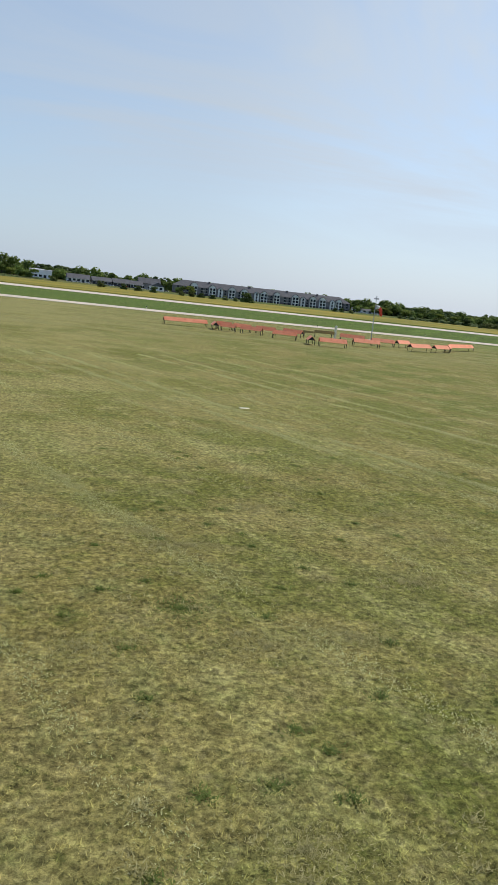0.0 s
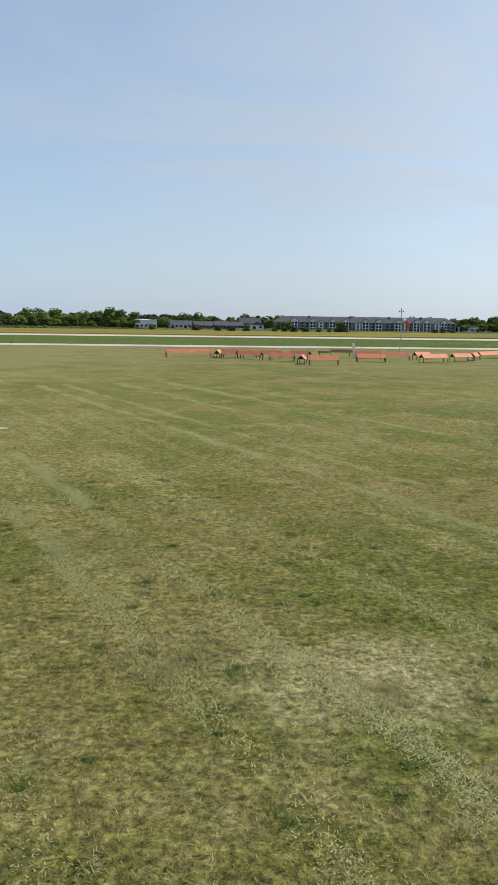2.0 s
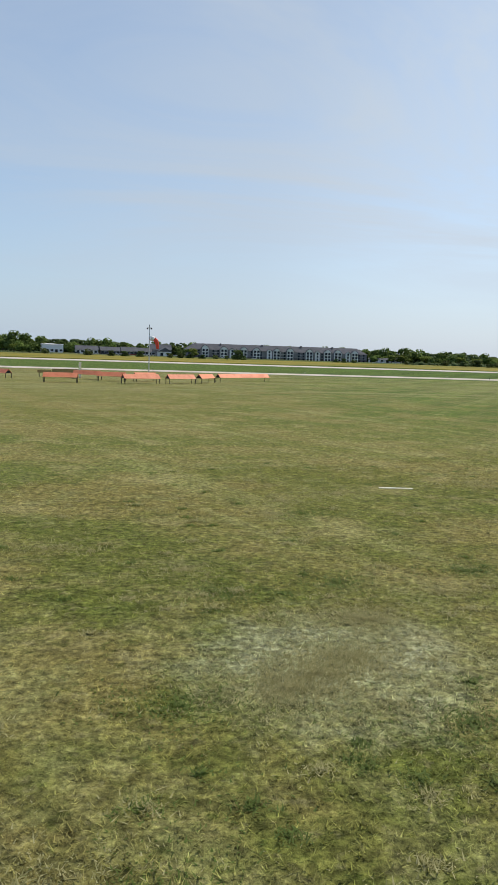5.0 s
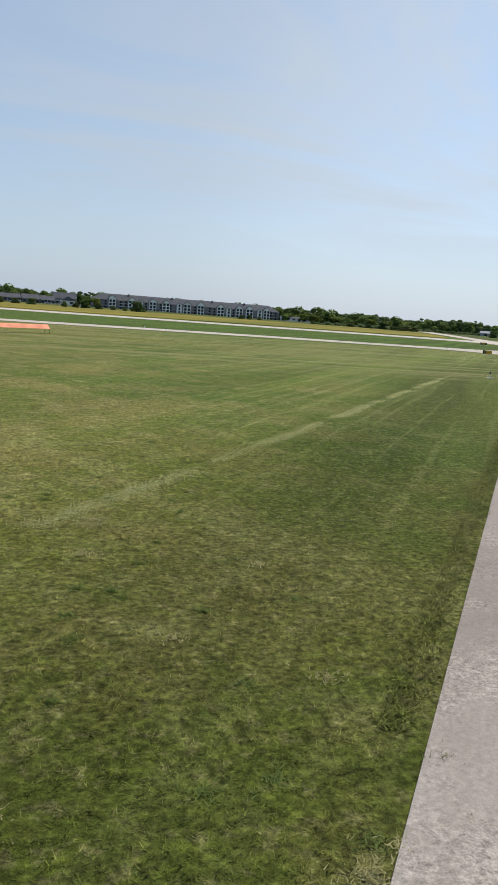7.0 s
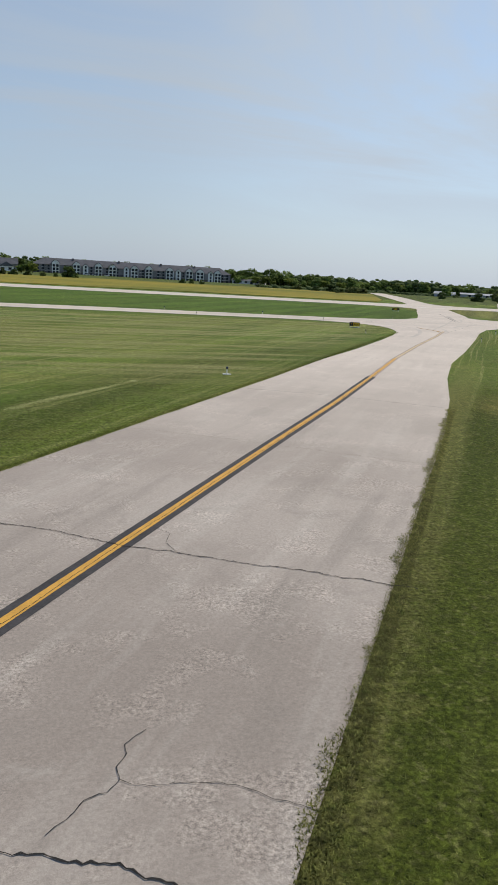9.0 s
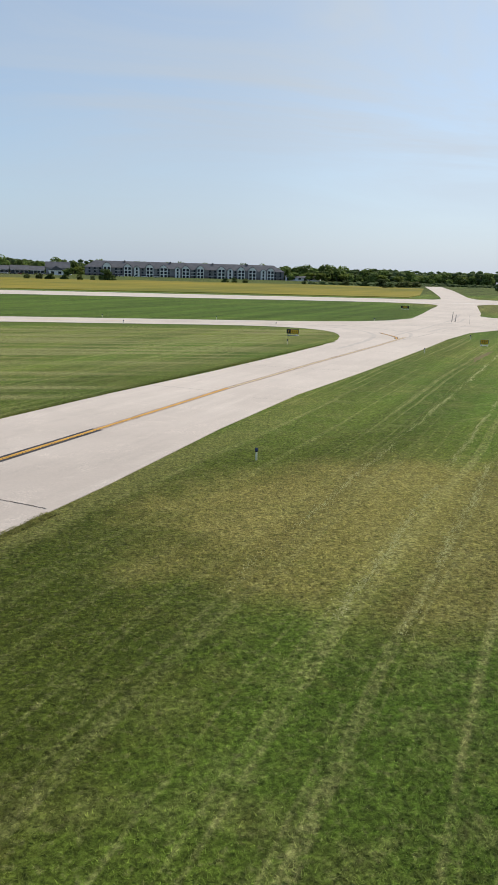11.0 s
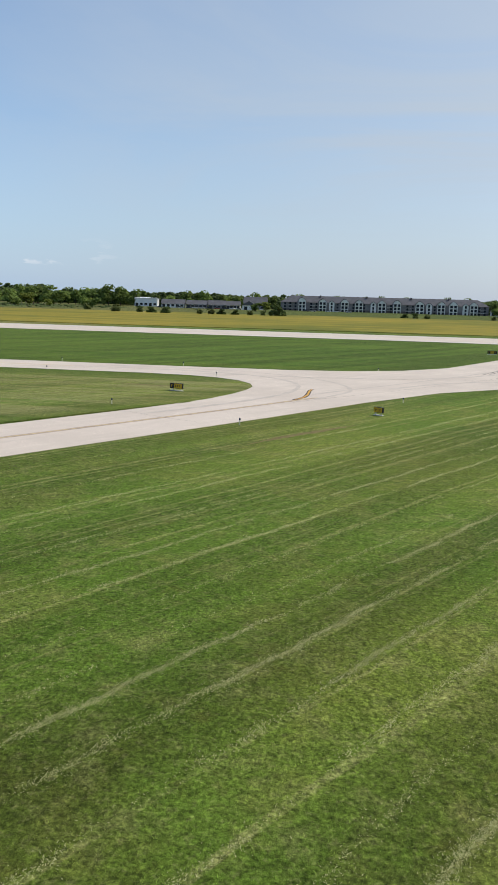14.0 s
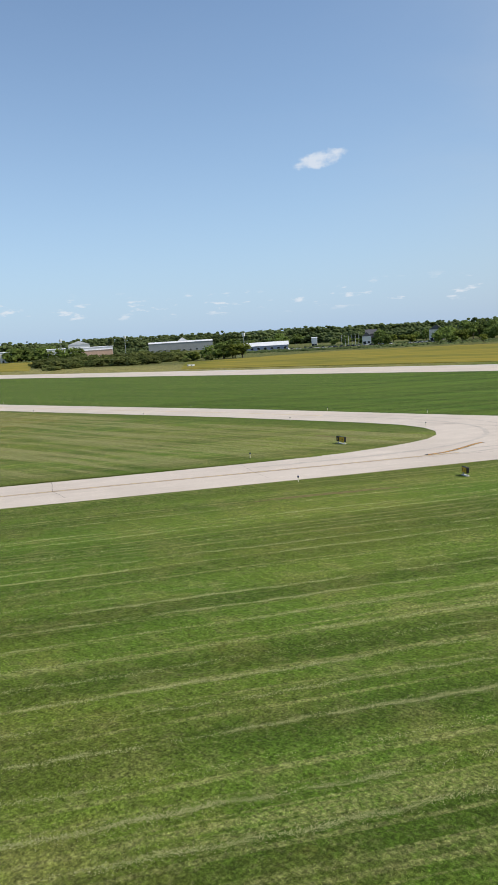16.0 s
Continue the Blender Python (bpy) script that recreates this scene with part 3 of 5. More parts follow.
line_ = [tuple(along(s, o_mid(s))) for s in (-150, 20, 60, 90, 100, 112, 126, 142, 160, 172)]
ribbon("line_border", line_[:6], 0.58, 0.0300, M_SEAL, diagonal, rag=0.004, step=0.12, seed=21)
ribbon("centre_line", line_[:7], 0.21, 0.0345, M_YELLOW, diagonal, rag=0.003, step=0.12, seed=22)
ribbon("line_border", line_[5:], 0.46, 0.0300, M_FADED, diagonal, rag=0.03, step=0.5, seed=27)
ribbon("centre_line", line_[6:], 0.17, 0.0345, M_WORN, diagonal, rag=0.03, step=0.5, seed=28)
crack([tuple(along(s, o_mid(s) + 0.055 + 0.012 * math.sin(s * 2.3))) for s in range(40, 118, 2)], 0.018, 29, 0.13)
def smooth(pts, n=6):
    """Points on a soft curve through plan points."""
    out_ = []
    for i in range(len(pts) - 1):
        p0, p1, p2, p3 = (Vector(pts[min(max(i + k, 0), len(pts) - 1)]) for k in (-1, 0, 1, 2))
        for j in range(n):
            t = j / n
            out_.append(tuple(0.5 * (2 * p1 + (p2 - p0) * t + (2 * p0 - 5 * p1 + 4 * p2 - p3) * t * t + (3 * p1 - p0 - 3 * p2 + p3) * t ** 3)))
    return out_ + [tuple(pts[-1])]


arc = smooth([(125.0, 119.6), (125.75, 121.6), (126.0, 124.0), (126.0, 126.5), (126.2, 128.0)])
ribbon("line_border", arc, 0.42, 0.0300, M_SEAL, diagonal, rag=0.02, step=0.4, seed=23)
ribbon("centre_line", arc[1:-1], 0.20, 0.0345, M_YELLOW, diagonal, rag=0.02, step=0.4, seed=24)
# rubber marks where aircraft turn
for k, (line, w) in enumerate((([(96, 142.6), (112, 141.6), (120, 138.4), (124.2, 132.6), (124.2, 125.0), (120.6, 117.0), (114.5, 108.0)], 0.5),
                               ([(100, 145.0), (116, 143.6), (126, 138.0), (130.0, 129.0), (127.0, 121.0)], 0.4),
                               ([(134, 131.0), (141, 139.0), (151, 143.5), (172, 144.6)], 0.5),
                               ([(126.4, 124.0), (138, 140.0), (150, 158.0), (160, 176.0)], 0.35),
                               ([(112, 139.6), (124, 139.4), (136, 141.6), (146, 149.0), (153, 160.0)], 0.4))):
    ribbon("tyre_mark", smooth(line), w, 0.0330 + 0.0006 * k, M_TRACK, diagonal, rag=0.10, step=0.35, seed=60 + k)
M_SKID = mat("black_skid_rubber", (0.16, 0.14, 0.125), 0.9, vary=0.3, scale=1.0, fine=10)
for k, line in enumerate(([(146.2, 150.5), (162.5, 184.4)], [(147.3, 151.6), (158.0, 173.6)])):
    ribbon("skid_mark", line, 0.14, 0.0362, M_SKID, diagonal, rag=0.04, step=0.3, seed=90 + k)
ribbon("centre_line", [(-900, 138.5), (10, 138.5), (45, 140.3), (82, 142.4), (104, 142.4)], 0.30, 0.0290, M_WORN, parallel, rag=0.04, step=1.5, seed=66)
ribbon("edge_line", [(105, 230.8), (262, 230.8)], 0.9, 0.034, M_WHITE, runway, rag=0.02, step=3, seed=25)
ribbon("edge_line", [(-900, 254.0), (176, 254.0)], 0.8, 0.034, M_WHITE, runway, rag=0.02, step=6, seed=26)

for k, line in enumerate(([(123.9, 98.4), (125.0, 100.4), (127.4, 103.6), (130.4, 107.6)], [(113.6, 126.8), (110.0, 126.2), (106.0, 127.0)])):
    ribbon("mower_rut", smooth(line), lambda f: 0.55 * math.sin(math.pi * min(1, f + 0.02)) + 0.05, 0.006 + 0.001 * k, M_RUT, ground, rag=0.12, step=0.15, seed=70 + k)

# ---- grass as stuff ----
WAY_X = [-30, -7, 8, 20, 33, 55, 77, 104, 130, 160, 200]
WAY_Y = [2, 3.6, 4.5, 7.2, 13.0, 22.0, 31.0, 45.0, 54.2, 63.5, 75]


def tufts(name, count, place, low, high, wide, material, label, seed, blades=3, lift=0.0):
    """Many small bent blades; place(rng, n) gives their x and y."""
    rng = np.random.default_rng(seed)
    x, y = place(rng, count)
    n = len(x)
    base = np.repeat(np.stack([x, y, np.full(n, lift)], 1), blades, 0)
    m = len(base)
    base[:, :2] += rng.normal(0, wide * 2.6, (m, 2))
    turn = rng.uniform(0, 2 * np.pi, m)
    tall = rng.uniform(low, high, m)
    w = rng.uniform(0.5, 1.0, m) * wide
    side = np.stack([np.cos(turn), np.sin(turn), 0 * turn], 1) * w[:, None]
    rise = rng.uniform(0.15, 0.85, m)
    lean = np.stack([-np.sin(turn), np.cos(turn), 0 * turn], 1) * (tall * np.cos(rise))[:, None]
    tip = base + lean + np.stack([0 * tall, 0 * tall, tall * np.sin(rise)], 1)
    verts = np.stack([base - side, base + side, tip], 1).reshape(-1, 3)
    me = bpy.data.meshes.new(name)
    me.vertices.add(3 * m)
    me.vertices.foreach_set("co", verts.astype(np.float32).ravel())
    me.loops.add(3 * m)
    me.loops.foreach_set("vertex_index", np.arange(3 * m, dtype=np.int32))
    me.polygons.add(m)
    me.polygons.foreach_set("loop_start", np.arange(0, 3 * m, 3, dtype=np.int32))
    me.update(calc_edges=True)
    me.materials.append(material)
    return tagged(new(name, me), label=label, category="grass", kind="stuff")


def off_pavement(x, y):
    left = 50.2 + (x - 70.7) * 1.422
    right = 35.8 + (x - 75.0) * 1.518
    return (y > left + 0.1) | (y < right - 0.1)


def meadow(x0, x1, near, far):
    def place(rng, n):
        x = rng.uniform(x0, x1, n)
        y = np.interp(x, WAY_X, WAY_Y) + near + (far - near) * rng.uniform(0, 1, n) ** 1.5
        patch = np.sin(x * 0.9 + np.sin(y * 0.7) * 2) + np.sin(y * 1.1 + np.sin(x * 0.6) * 2) + rng.normal(0, 1.1, n)
        ok = off_pavement(x, y) & (patch > -1.3)
        return x[ok], y[ok]
    return place


def fringe(rng, n):
    which = rng.integers(0, 2, n)
    s = rng.uniform(40, np.where(which, 100, 150), n)
    x = np.where(which, 75.0, 70.7) + np.where(which, 0.5502, 0.5753) * (s - 70)
    y = np.where(which, 35.8, 50.2) + np.where(which, 0.8350, 0.8179) * (s - 70)
    over_ = which * np.clip(0.05 + 0.13 * np.sin(s * 1.1) * np.sin(s * 0.37 + 1) + 0.07 * np.sin(s * 4.3), 0.02, None) + (1 - which) * np.clip(0.10 * np.sin(s * 1.7), 0, None)
    out_ = rng.uniform(0, 1, n) ** 0.8 * (over_ + 0.30) - over_
    return x + np.where(which, 1, -1) * out_ * 0.827, y + np.where(which, -1, 1) * out_ * 0.563


def swaths(rng, n):
    rows = np.array([48.2, 51.0, 52.4, 55.1, 57.6, 59.1, 61.2, 63.0, 64.25, 65.8, 67.6, 69.5, 71.0, 72.4, 73.9, 75.75, 77.4, 79.0, 80.4, 84.0])
    full = np.array([0.5, 0.8, 0.7, 0.4, 0.9, 1.0, 0.3, 0.4, 1.3, 1.4, 0.9, 0.7, 0.5, 1.3, 1.0, 1.9, 0.5, 1.8, 1.4, 0.9])
    o = rng.choice(rows, n, p=full / full.sum())
    s = rng.uniform(99, 185, n)
    keep = (np.sin(s * 0.37 + o * 3.1) + np.sin(s * 1.3 + o * 5.0) * 0.6 + np.sin(s * 4.1 + o * 2.0) * 0.4 + rng.normal(0, 0.9, n)) > -0.2
    o, s = o[keep] + rng.normal(0, 1, keep.sum()) * rng.choice([0.05, 0.16], keep.sum(), p=[0.7, 0.3]) + 0.05 * np.sin(s[keep] * 0.8 + o[keep]) + 0.04 * np.sin(s[keep] * 2.9 + o[keep] * 3), s[keep]
    return 0.563 * s + 0.827 * o, 0.827 * s - 0.563 * o


def old_swaths(rng, n):
    rows = np.array([-5.0, -1.5, 2.3, 6.0, 9.5, 11.55, 13.05, 15.6, 19.5, 21.15, 24.5, 28.0])
    full = np.array([0.4, 0.5, 1.6, 0.5, 0.5, 2.2, 2.4, 0.7, 2.4, 1.4, 0.7, 0.5])
    o = rng.choice(rows, n, p=full / full.sum())
    s = rng.uniform(-48, 4, n)
    keep = (np.sin(s * 0.5 + o * 2.3) + np.sin(s * 2.1 + o) * 0.6 + rng.normal(0, 0.8, n)) > -0.3
    o, s = o[keep] + rng.normal(0, 0.14, keep.sum()) + 0.06 * np.sin(s[keep] * 1.7), s[keep]
    return 0.424 * s + 0.906 * o, -0.906 * s + 0.424 * o


def patches(centres, spread):
    """Loose clusters round given places."""
    def place(rng, n):
        c = np.array(centres)[rng.integers(0, len(centres), n)]
        a, r = rng.uniform(0, 6.28, n), spread * np.abs(rng.normal(0, 1, n))
        r = r * (1 + 0.45 * np.sin(3 * a + c[:, 0] * 5) + 0.3 * np.sin(7 * a + c[:, 1] * 3))
        return c[:, 0] + r * np.cos(a), c[:, 1] + r * 0.8 * np.sin(a)
    return place


def lone_swath(rng, n):
    f = rng.uniform(0, 1, n)
    keep = np.sin(f * 31) + np.sin(f * 83) * 0.7 + rng.normal(0, 0.8, n) > -0.4
    f = f[keep]
    return 50.0 + 27.0 * f + rng.normal(0, 0.16, len(f)), 32.0 + 36.8 * f + rng.normal(0, 0.10, len(f)) + 0.1 * np.sin(f * 40)


spots_ = random.Random(77)
straw_ = [(9.3, 12.0), (6.9, 12.6), (13.6, 11.8), (14.2, 10.9), (13.2, 13.0), (14.7, 10.4)] * 2 + [(35.7, 20.4), (34.9, 19.7), (36.2, 21.5), (35.3, 20.0)] * 4
for _ in range(70):
    x = spots_.uniform(-10, 52)
    straw_.append((x, float(np.interp(x, WAY_X, WAY_Y)) + spots_.uniform(3, 15)))
weed_ = [(1.0, 12.6), (2.5, 11.2), (3.0, 11.0)]
for _ in range(26):
    x = spots_.uniform(-10, 52)
    weed_.append((x, float(np.interp(x, WAY_X, WAY_Y)) + spots_.uniform(3, 13)))
tussocks_ = []
for _ in range(900):
    x = spots_.uniform(-12, 54)
    tussocks_.append((x, float(np.interp(x, WAY_X, WAY_Y)) + 3 + 17 * spots_.random() ** 1.4))
tufts("grass_tussock", 52000, patches(tussocks_[:520], 0.10), 0.03, 0.08, 0.010, M_WEED, "small dark green tussocks in the mown grass", 39, 1)
tufts("grass_tussock", 52000, patches(tussocks_[520:], 0.14), 0.03, 0.08, 0.009, M_PALE, "small straw-coloured tussocks in the mown grass", 40, 1)
tufts("grass_straw", 150000, patches(straw_, 0.62), 0.02, 0.06, 0.007, M_PALE, "pale dry grass in loose patches", 37, 1)
tufts("clover", 26000, patches(weed_, 0.50), 0.02, 0.06, 0.012, M_WEED, "low green clover patches in the dry grass", 38, 1)
tufts("grass_blades", 300000, meadow(-16, 60, 2.2, 19.0), 0.025, 0.075, 0.007, M_BLADE, "short mown grass blades, olive and straw coloured", 31)
tufts("grass_blades", 60000, meadow(66, 100, 2.5, 18.0), 0.03, 0.08, 0.008, M_BLADE, "short dark green mown grass beside the taxiway", 32)
tufts("grass_blades", 170000, meadow(88, 158, 4.5, 26.0), 0.03, 0.10, 0.011, M_BLADE, "short green mown grass with clover", 33)
tufts("grass_fringe", 48000, fringe, 0.03, 0.07, 0.013, M_BLADE, "ragged grass fringe along the concrete edge", 34, 3, 0.02)
tufts("grass_clippings", 600000, swaths, 0.02, 0.06, 0.0125, M_STRAW, "pale rows of dry clippings left by the mower", 35, 1)
tufts("grass_clippings", 380000, old_swaths, 0.02, 0.050, 0.010, M_STRAW, "faint old rows of dry clippings", 36, 1)

tufts("grass_clippings", 26000, lone_swath, 0.02, 0.06, 0.014, M_STRAW, "one pale row of dry clippings", 49, 1)

# ---- segmented circle: low gabled markers on legs ----
def marker(x0, y0, x1, y1, ridge=0.95, eave=0.52, half=0.42):
    length = math.hypot(x1 - x0, y1 - y0)
    rz = math.degrees(math.atan2(y1 - y0, x1 - x0))
    ob = thing("segment_marker", "low gabled marker with faded orange panels on black legs", "marker", pose(x0, y0, 0, 0, 0, rz), "markers of the segmented circle")
    for s in (-1, 1):
        bm = prism(bmesh.new(), [(0, ridge), (s * half, eave), (s * (half - 0.012), eave - 0.02), (0, ridge - 0.03)][::s], 0, length)
        bmesh.ops.recalc_face_normals(bm, faces=bm.faces[:])
        part("panel", bm, M_ORANGE, ob)
    for x in (0.06, length - 0.06):
        bm = prism(bmesh.new(), [(-half + 0.05, eave), (half - 0.05, eave), (0, ridge - 0.05)], x - 0.015, x + 0.015)
        bmesh.ops.recalc_face_normals(bm, faces=bm.faces[:])
        part("gable", bm, M_BLACK, ob)
        for y in (-half + 0.08, half - 0.08):
            part("leg", rod(bmesh.new(), (x, y, 0), (x, y, eave + 0.05), 0.035, sides=6), M_BLACK, ob)
    part("ridge_rail", rod(bmesh.new(), (0.02, 0, ridge - 0.05), (length - 0.02, 0, ridge - 0.05), 0.02, sides=6), M_BLACK, ob)
    return ob


for row in ((3.5, 93.8, 8.9, 94.6), (9.5, 91.6, 9.9, 95.0), (10.1, 91.8, 11.8, 91.0), (10.3, 95.6, 12.0, 94.6), (12.2, 94.4, 14.2, 93.4), (12.3, 90.2, 14.5, 88.8),
            (14.9, 93.6, 17.1, 92.4), (15.2, 86.6, 17.8, 85.6), (18.6, 94.2, 20.5, 92.2), (17.7, 79.6, 18.3, 82.2), (18.5, 79.6, 21.5, 79.3), (26.7, 95.9, 29.6, 94.6),
            (24.7, 85.8, 27.9, 85.6), (29.4, 91.8, 32.3, 91.4), (33.2, 92.6, 35.4, 93.8), (32.1, 86.3, 35.6, 88.2), (36.5, 88.8, 39.3, 90.6),
            (39.9, 91.7, 41.6, 94.6), (42.4, 96.2, 49.0, 101.8)):
    marker(*row)

tee = thing("landing_marker_board", "weathered ochre board with a cream post behind the orange markers", "marker", pose(27.1, 99.0, 0, 0, 0, 4))
part("board", block(bmesh.new(), -3.0, -0.15, -0.05, 0.05, 0.55, 0.95, 0.01), M_PANELY, tee)
part("board", block(bmesh.new(), -4.6, -3.1, -0.05, 0.05, 0.45, 0.75, 0.01), M_PANELY, tee)
part("post", block(bmesh.new(), -0.12, 0.16, -0.12, 0.12, 0, 1.75, 0.02), M_POST, tee, "cream painted post")
for x in (-4.4, -2.9, -0.5):
    part("leg", rod(bmesh.new(), (x, 0, 0), (x, 0, 0.6), 0.04, sides=6), M_BLACK, tee)

# windsock on its mast
sock = thing("windsock", "drooping red and white windsock on a thin steel mast", "windsock", pose(34.9, 105.4, 0))
part("mast", rod(bmesh.new(), (0, 0, 0), (0, 0, 6.2), 0.07, 0.045), M_STEEL, sock)
part("base", block(bmesh.new(), -0.45, 0.45, -0.45, 0.45, 0, 0.12, 0.02), M_PAD, sock)
bm = bmesh.new()
rod(bm, (-0.28, 0, 6.02), (0.28, 0, 6.02), 0.04)
for x in (-0.24, 0.24):
    rod(bm, (x, 0, 5.86), (x, 0, 6.04), 0.10, 0.05)
rod(bm, (0, 0, 6.2), (0, 0, 6.45), 0.05, 0.03)
part("lamp_arm", bm, M_BLACK, sock, "dark crossarm with two lamps")
bm = bmesh.new()
bmesh.ops.create_circle(bm, segments=14, radius=0.30, matrix=pose(0.12, 0, 4.75, 0, 90, 0))
bmesh.ops.create_circle(bm, segments=14, radius=0.27, matrix=pose(0.14, 0, 4.75, 0, 90, 0))
bmesh.ops.bridge_loops(bm, edges=bm.edges[:])
part("hoop", bm, M_STEEL, sock)
spine = [(0.13, 4.75, 0.28), (0.36, 4.76, 0.27), (0.58, 4.70, 0.25), (0.80, 4.50, 0.24), (0.91, 4.26, 0.22), (0.96, 4.00, 0.20), (0.99, 3.76, 0.18), (1.01, 3.54, 0.16)]
for k, (names, m) in enumerate((((0, 3), M_SOCKW), ((2, 8), M_SOCKR))):
    bm = bmesh.new()
    rings = []
    for i in range(*names):
        x, z, r = spine[i]
        a, b = spine[max(i - 1, 0)], spine[min(i + 1, len(spine) - 1)]
        way = Vector((b[0] - a[0], 0, b[1] - a[1])).normalized()
        nrm = Vector((-way.z, 0, way.x))
        rings.append([bm.verts.new(Vector((x, 0, z)) + nrm * (r * math.cos(t)) + Vector((0, r * math.sin(t) * (1 - 0.06 * i), 0))) for t in (j * math.pi / 7 for j in range(14))])
    for a, b in zip(rings, rings[1:]):
        for j in range(14):
            bm.faces.new((a[j], a[(j + 1) % 14], b[(j + 1) % 14], b[j]))
    for f in bm.faces:
        f.smooth = True
    ob = part("white_mouth" if k == 0 else "red_tail", bm, m, sock)
    ob.modifiers.new("cloth", "SOLIDIFY").thickness = 0.01

# ---- taxiway signs: face panels on frangible legs over a pad ----
def sign(x, y, rz, panels, label, tall=0.50):
    wide = sum(p[0] for p in panels)
    ob = thing("taxiway_sign", label, "sign", pose(x, y, 0, 0, 0, rz), "taxiway signs")
    part("pad", block(bmesh.new(), -wide / 2 - 0.04, wide / 2 + 0.04, -0.15, 0.15, 0, 0.05, 0.015), M_PAD, ob, "pale concrete pad")
    part("housing", block(bmesh.new(), -wide / 2 - 0.03, wide / 2 + 0.03, -0.11, 0.11, 0.22, 0.22 + tall, 0.02), M_BLACK, ob)
    for sx in (-wide * 0.36, wide * 0.36):
        part("leg", rod(bmesh.new(), (sx, 0, 0.05), (sx, 0, 0.24), 0.04, sides=8), M_STEEL, ob)
    at_ = -wide / 2
    for w, face, ink in panels:
        f = part("face", block(bmesh.new(), at_ + 0.02, at_ + w - 0.02, -0.125, -0.112, 0.25, 0.19 + tall), face, ob)
        if w < 0.6:
            spots = [(0.36, 0.50, 0.36, 0.08 + tall), (0.50, 0.66, 0.06 + tall * 0.9, 0.08 + tall)]
        else:
            spots = [(0.18 + 0.25 * j, 0.25 + 0.25 * j, 0.38, 0.06 + tall) for j in range(3)]
        for f0, f1, z0, z1 in spots:
            part("bar", block(bmesh.new(), at_ + w * f0, at_ + w * f1, -0.132, -0.126, z0, z1), ink, f)
        at_ += w
    return ob


sign(113.7, 122.6, -18, [(0.42, M_BLACK, M_SIGNY), (0.9, M_SIGNY, M_BLACK)], "black and yellow taxiway sign on a pad in the grass")
sign(132.2, 112.8, -36, [(0.38, M_SIGNY, M_BLACK), (0.38, M_SIGNY, M_BLACK)], "small yellow taxiway sign on a white pad", 0.44)
sign(154.6, 191.0, -22, [(0.45, M_BLACK, M_SIGNY), (0.7, M_SIGNY, M_BLACK), (0.45, M_BLACK, M_SIGNY)], "black and yellow taxiway sign in the infield grass")
sign(171.8, 174.0, 150, [(0.9, M_SIGNR, M_WHITE)], "dark back of a taxiway sign", 0.75)
sign(167.0, 158.6, 150, [(1.2, M_SIGNY, M_BLACK)], "dark back of a low taxiway sign")


def edge_light(x, y, pad=False):
    ob = thing("edge_light", "small blue taxiway edge light on a stake" + (" over a white pad" if pad else ""), "light", pose(x, y, 0), "taxiway edge lights")
    if pad:
        part("pad", rod(bmesh.new(), (0, 0, 0), (0, 0, 0.04), 0.26, sides=14), M_PAD, ob, "round white concrete pad")
    part("stake", rod(bmesh.new(), (0, 0, 0), (0, 0, 0.34), 0.035, sides=8), M_POST, ob, "pale painted stake")
    part("collar", rod(bmesh.new(), (0, 0, 0.33), (0, 0, 0.38), 0.06, sides=10), M_BLACK, ob)
    bm = rod(bmesh.new(), (0, 0, 0.38), (0, 0, 0.48), 0.07, 0.045, sides=12)
    part("lens", bm, M_BLUE, ob, "dark blue lamp glass")


for x, y, pad in ((94.9, 136.9, 0), (92.1, 148.6, 0), (108.5, 148.4, 0), (133.4, 150.4, 0), (114.9, 137.0, 0), (122.3, 105.4, 0), (83.0, 72.2, 1), (98.8, 66.6, 0), (110.7, 112.4, 0), (66.0, 135.6, 0), (36.0, 134.0, 0), (64.0, 147.4, 0), (6.0, 144.4, 0), (145.5, 131.8, 0), (207.2, 262.0, 0), (210.5, 228.2, 0), (-24.0, 132.8, 0), (134.6, 120.8, 0), (60.0, 22.5, 0)):
    edge_light(x, y, pad)
spot = thing("ground_marker", "flat white marker plate lying in the grass", "marker", pose(0.0, 32.4, 0, 0, 0, 12))
part("plate", block(bmesh.new(), -0.20, 0.20, -0.10, 0.10, 0.0, 0.025, 0.008), M_POST, spot)
stone = thing("field_stone", "flat dusty pinkish-grey stone half sunk in dry grass", "stone", pose(0.2, 9.7, -0.022, 0, 0, 20))
bm = bmesh.new()
bmesh.ops.create_icosphere(bm, subdivisions=3, radius=1.0)
for v_ in bm.verts:
    k_ = 1 + 0.16 * math.sin(3.1 * v_.co.x + 1.0) * math.cos(4.3 * v_.co.y) + 0.07 * math.sin(9 * v_.co.x + 7 * v_.co.y)
    v_.co = Vector((v_.co.x * 0.17 * k_, v_.co.y * 0.12 * k_, v_.co.z * 0.040 * k_))
part("boulder", bm, M_STONE, stone)
edge_ = thing("ground_marker", "low pale kerb strip lying in the grass", "marker", pose(39.8, 30.4, 0, 0, 0, -6))
part("plate", block(bmesh.new(), -0.42, 0.42, -0.05, 0.05, 0.0, 0.020, 0.006), M_POST, edge_)

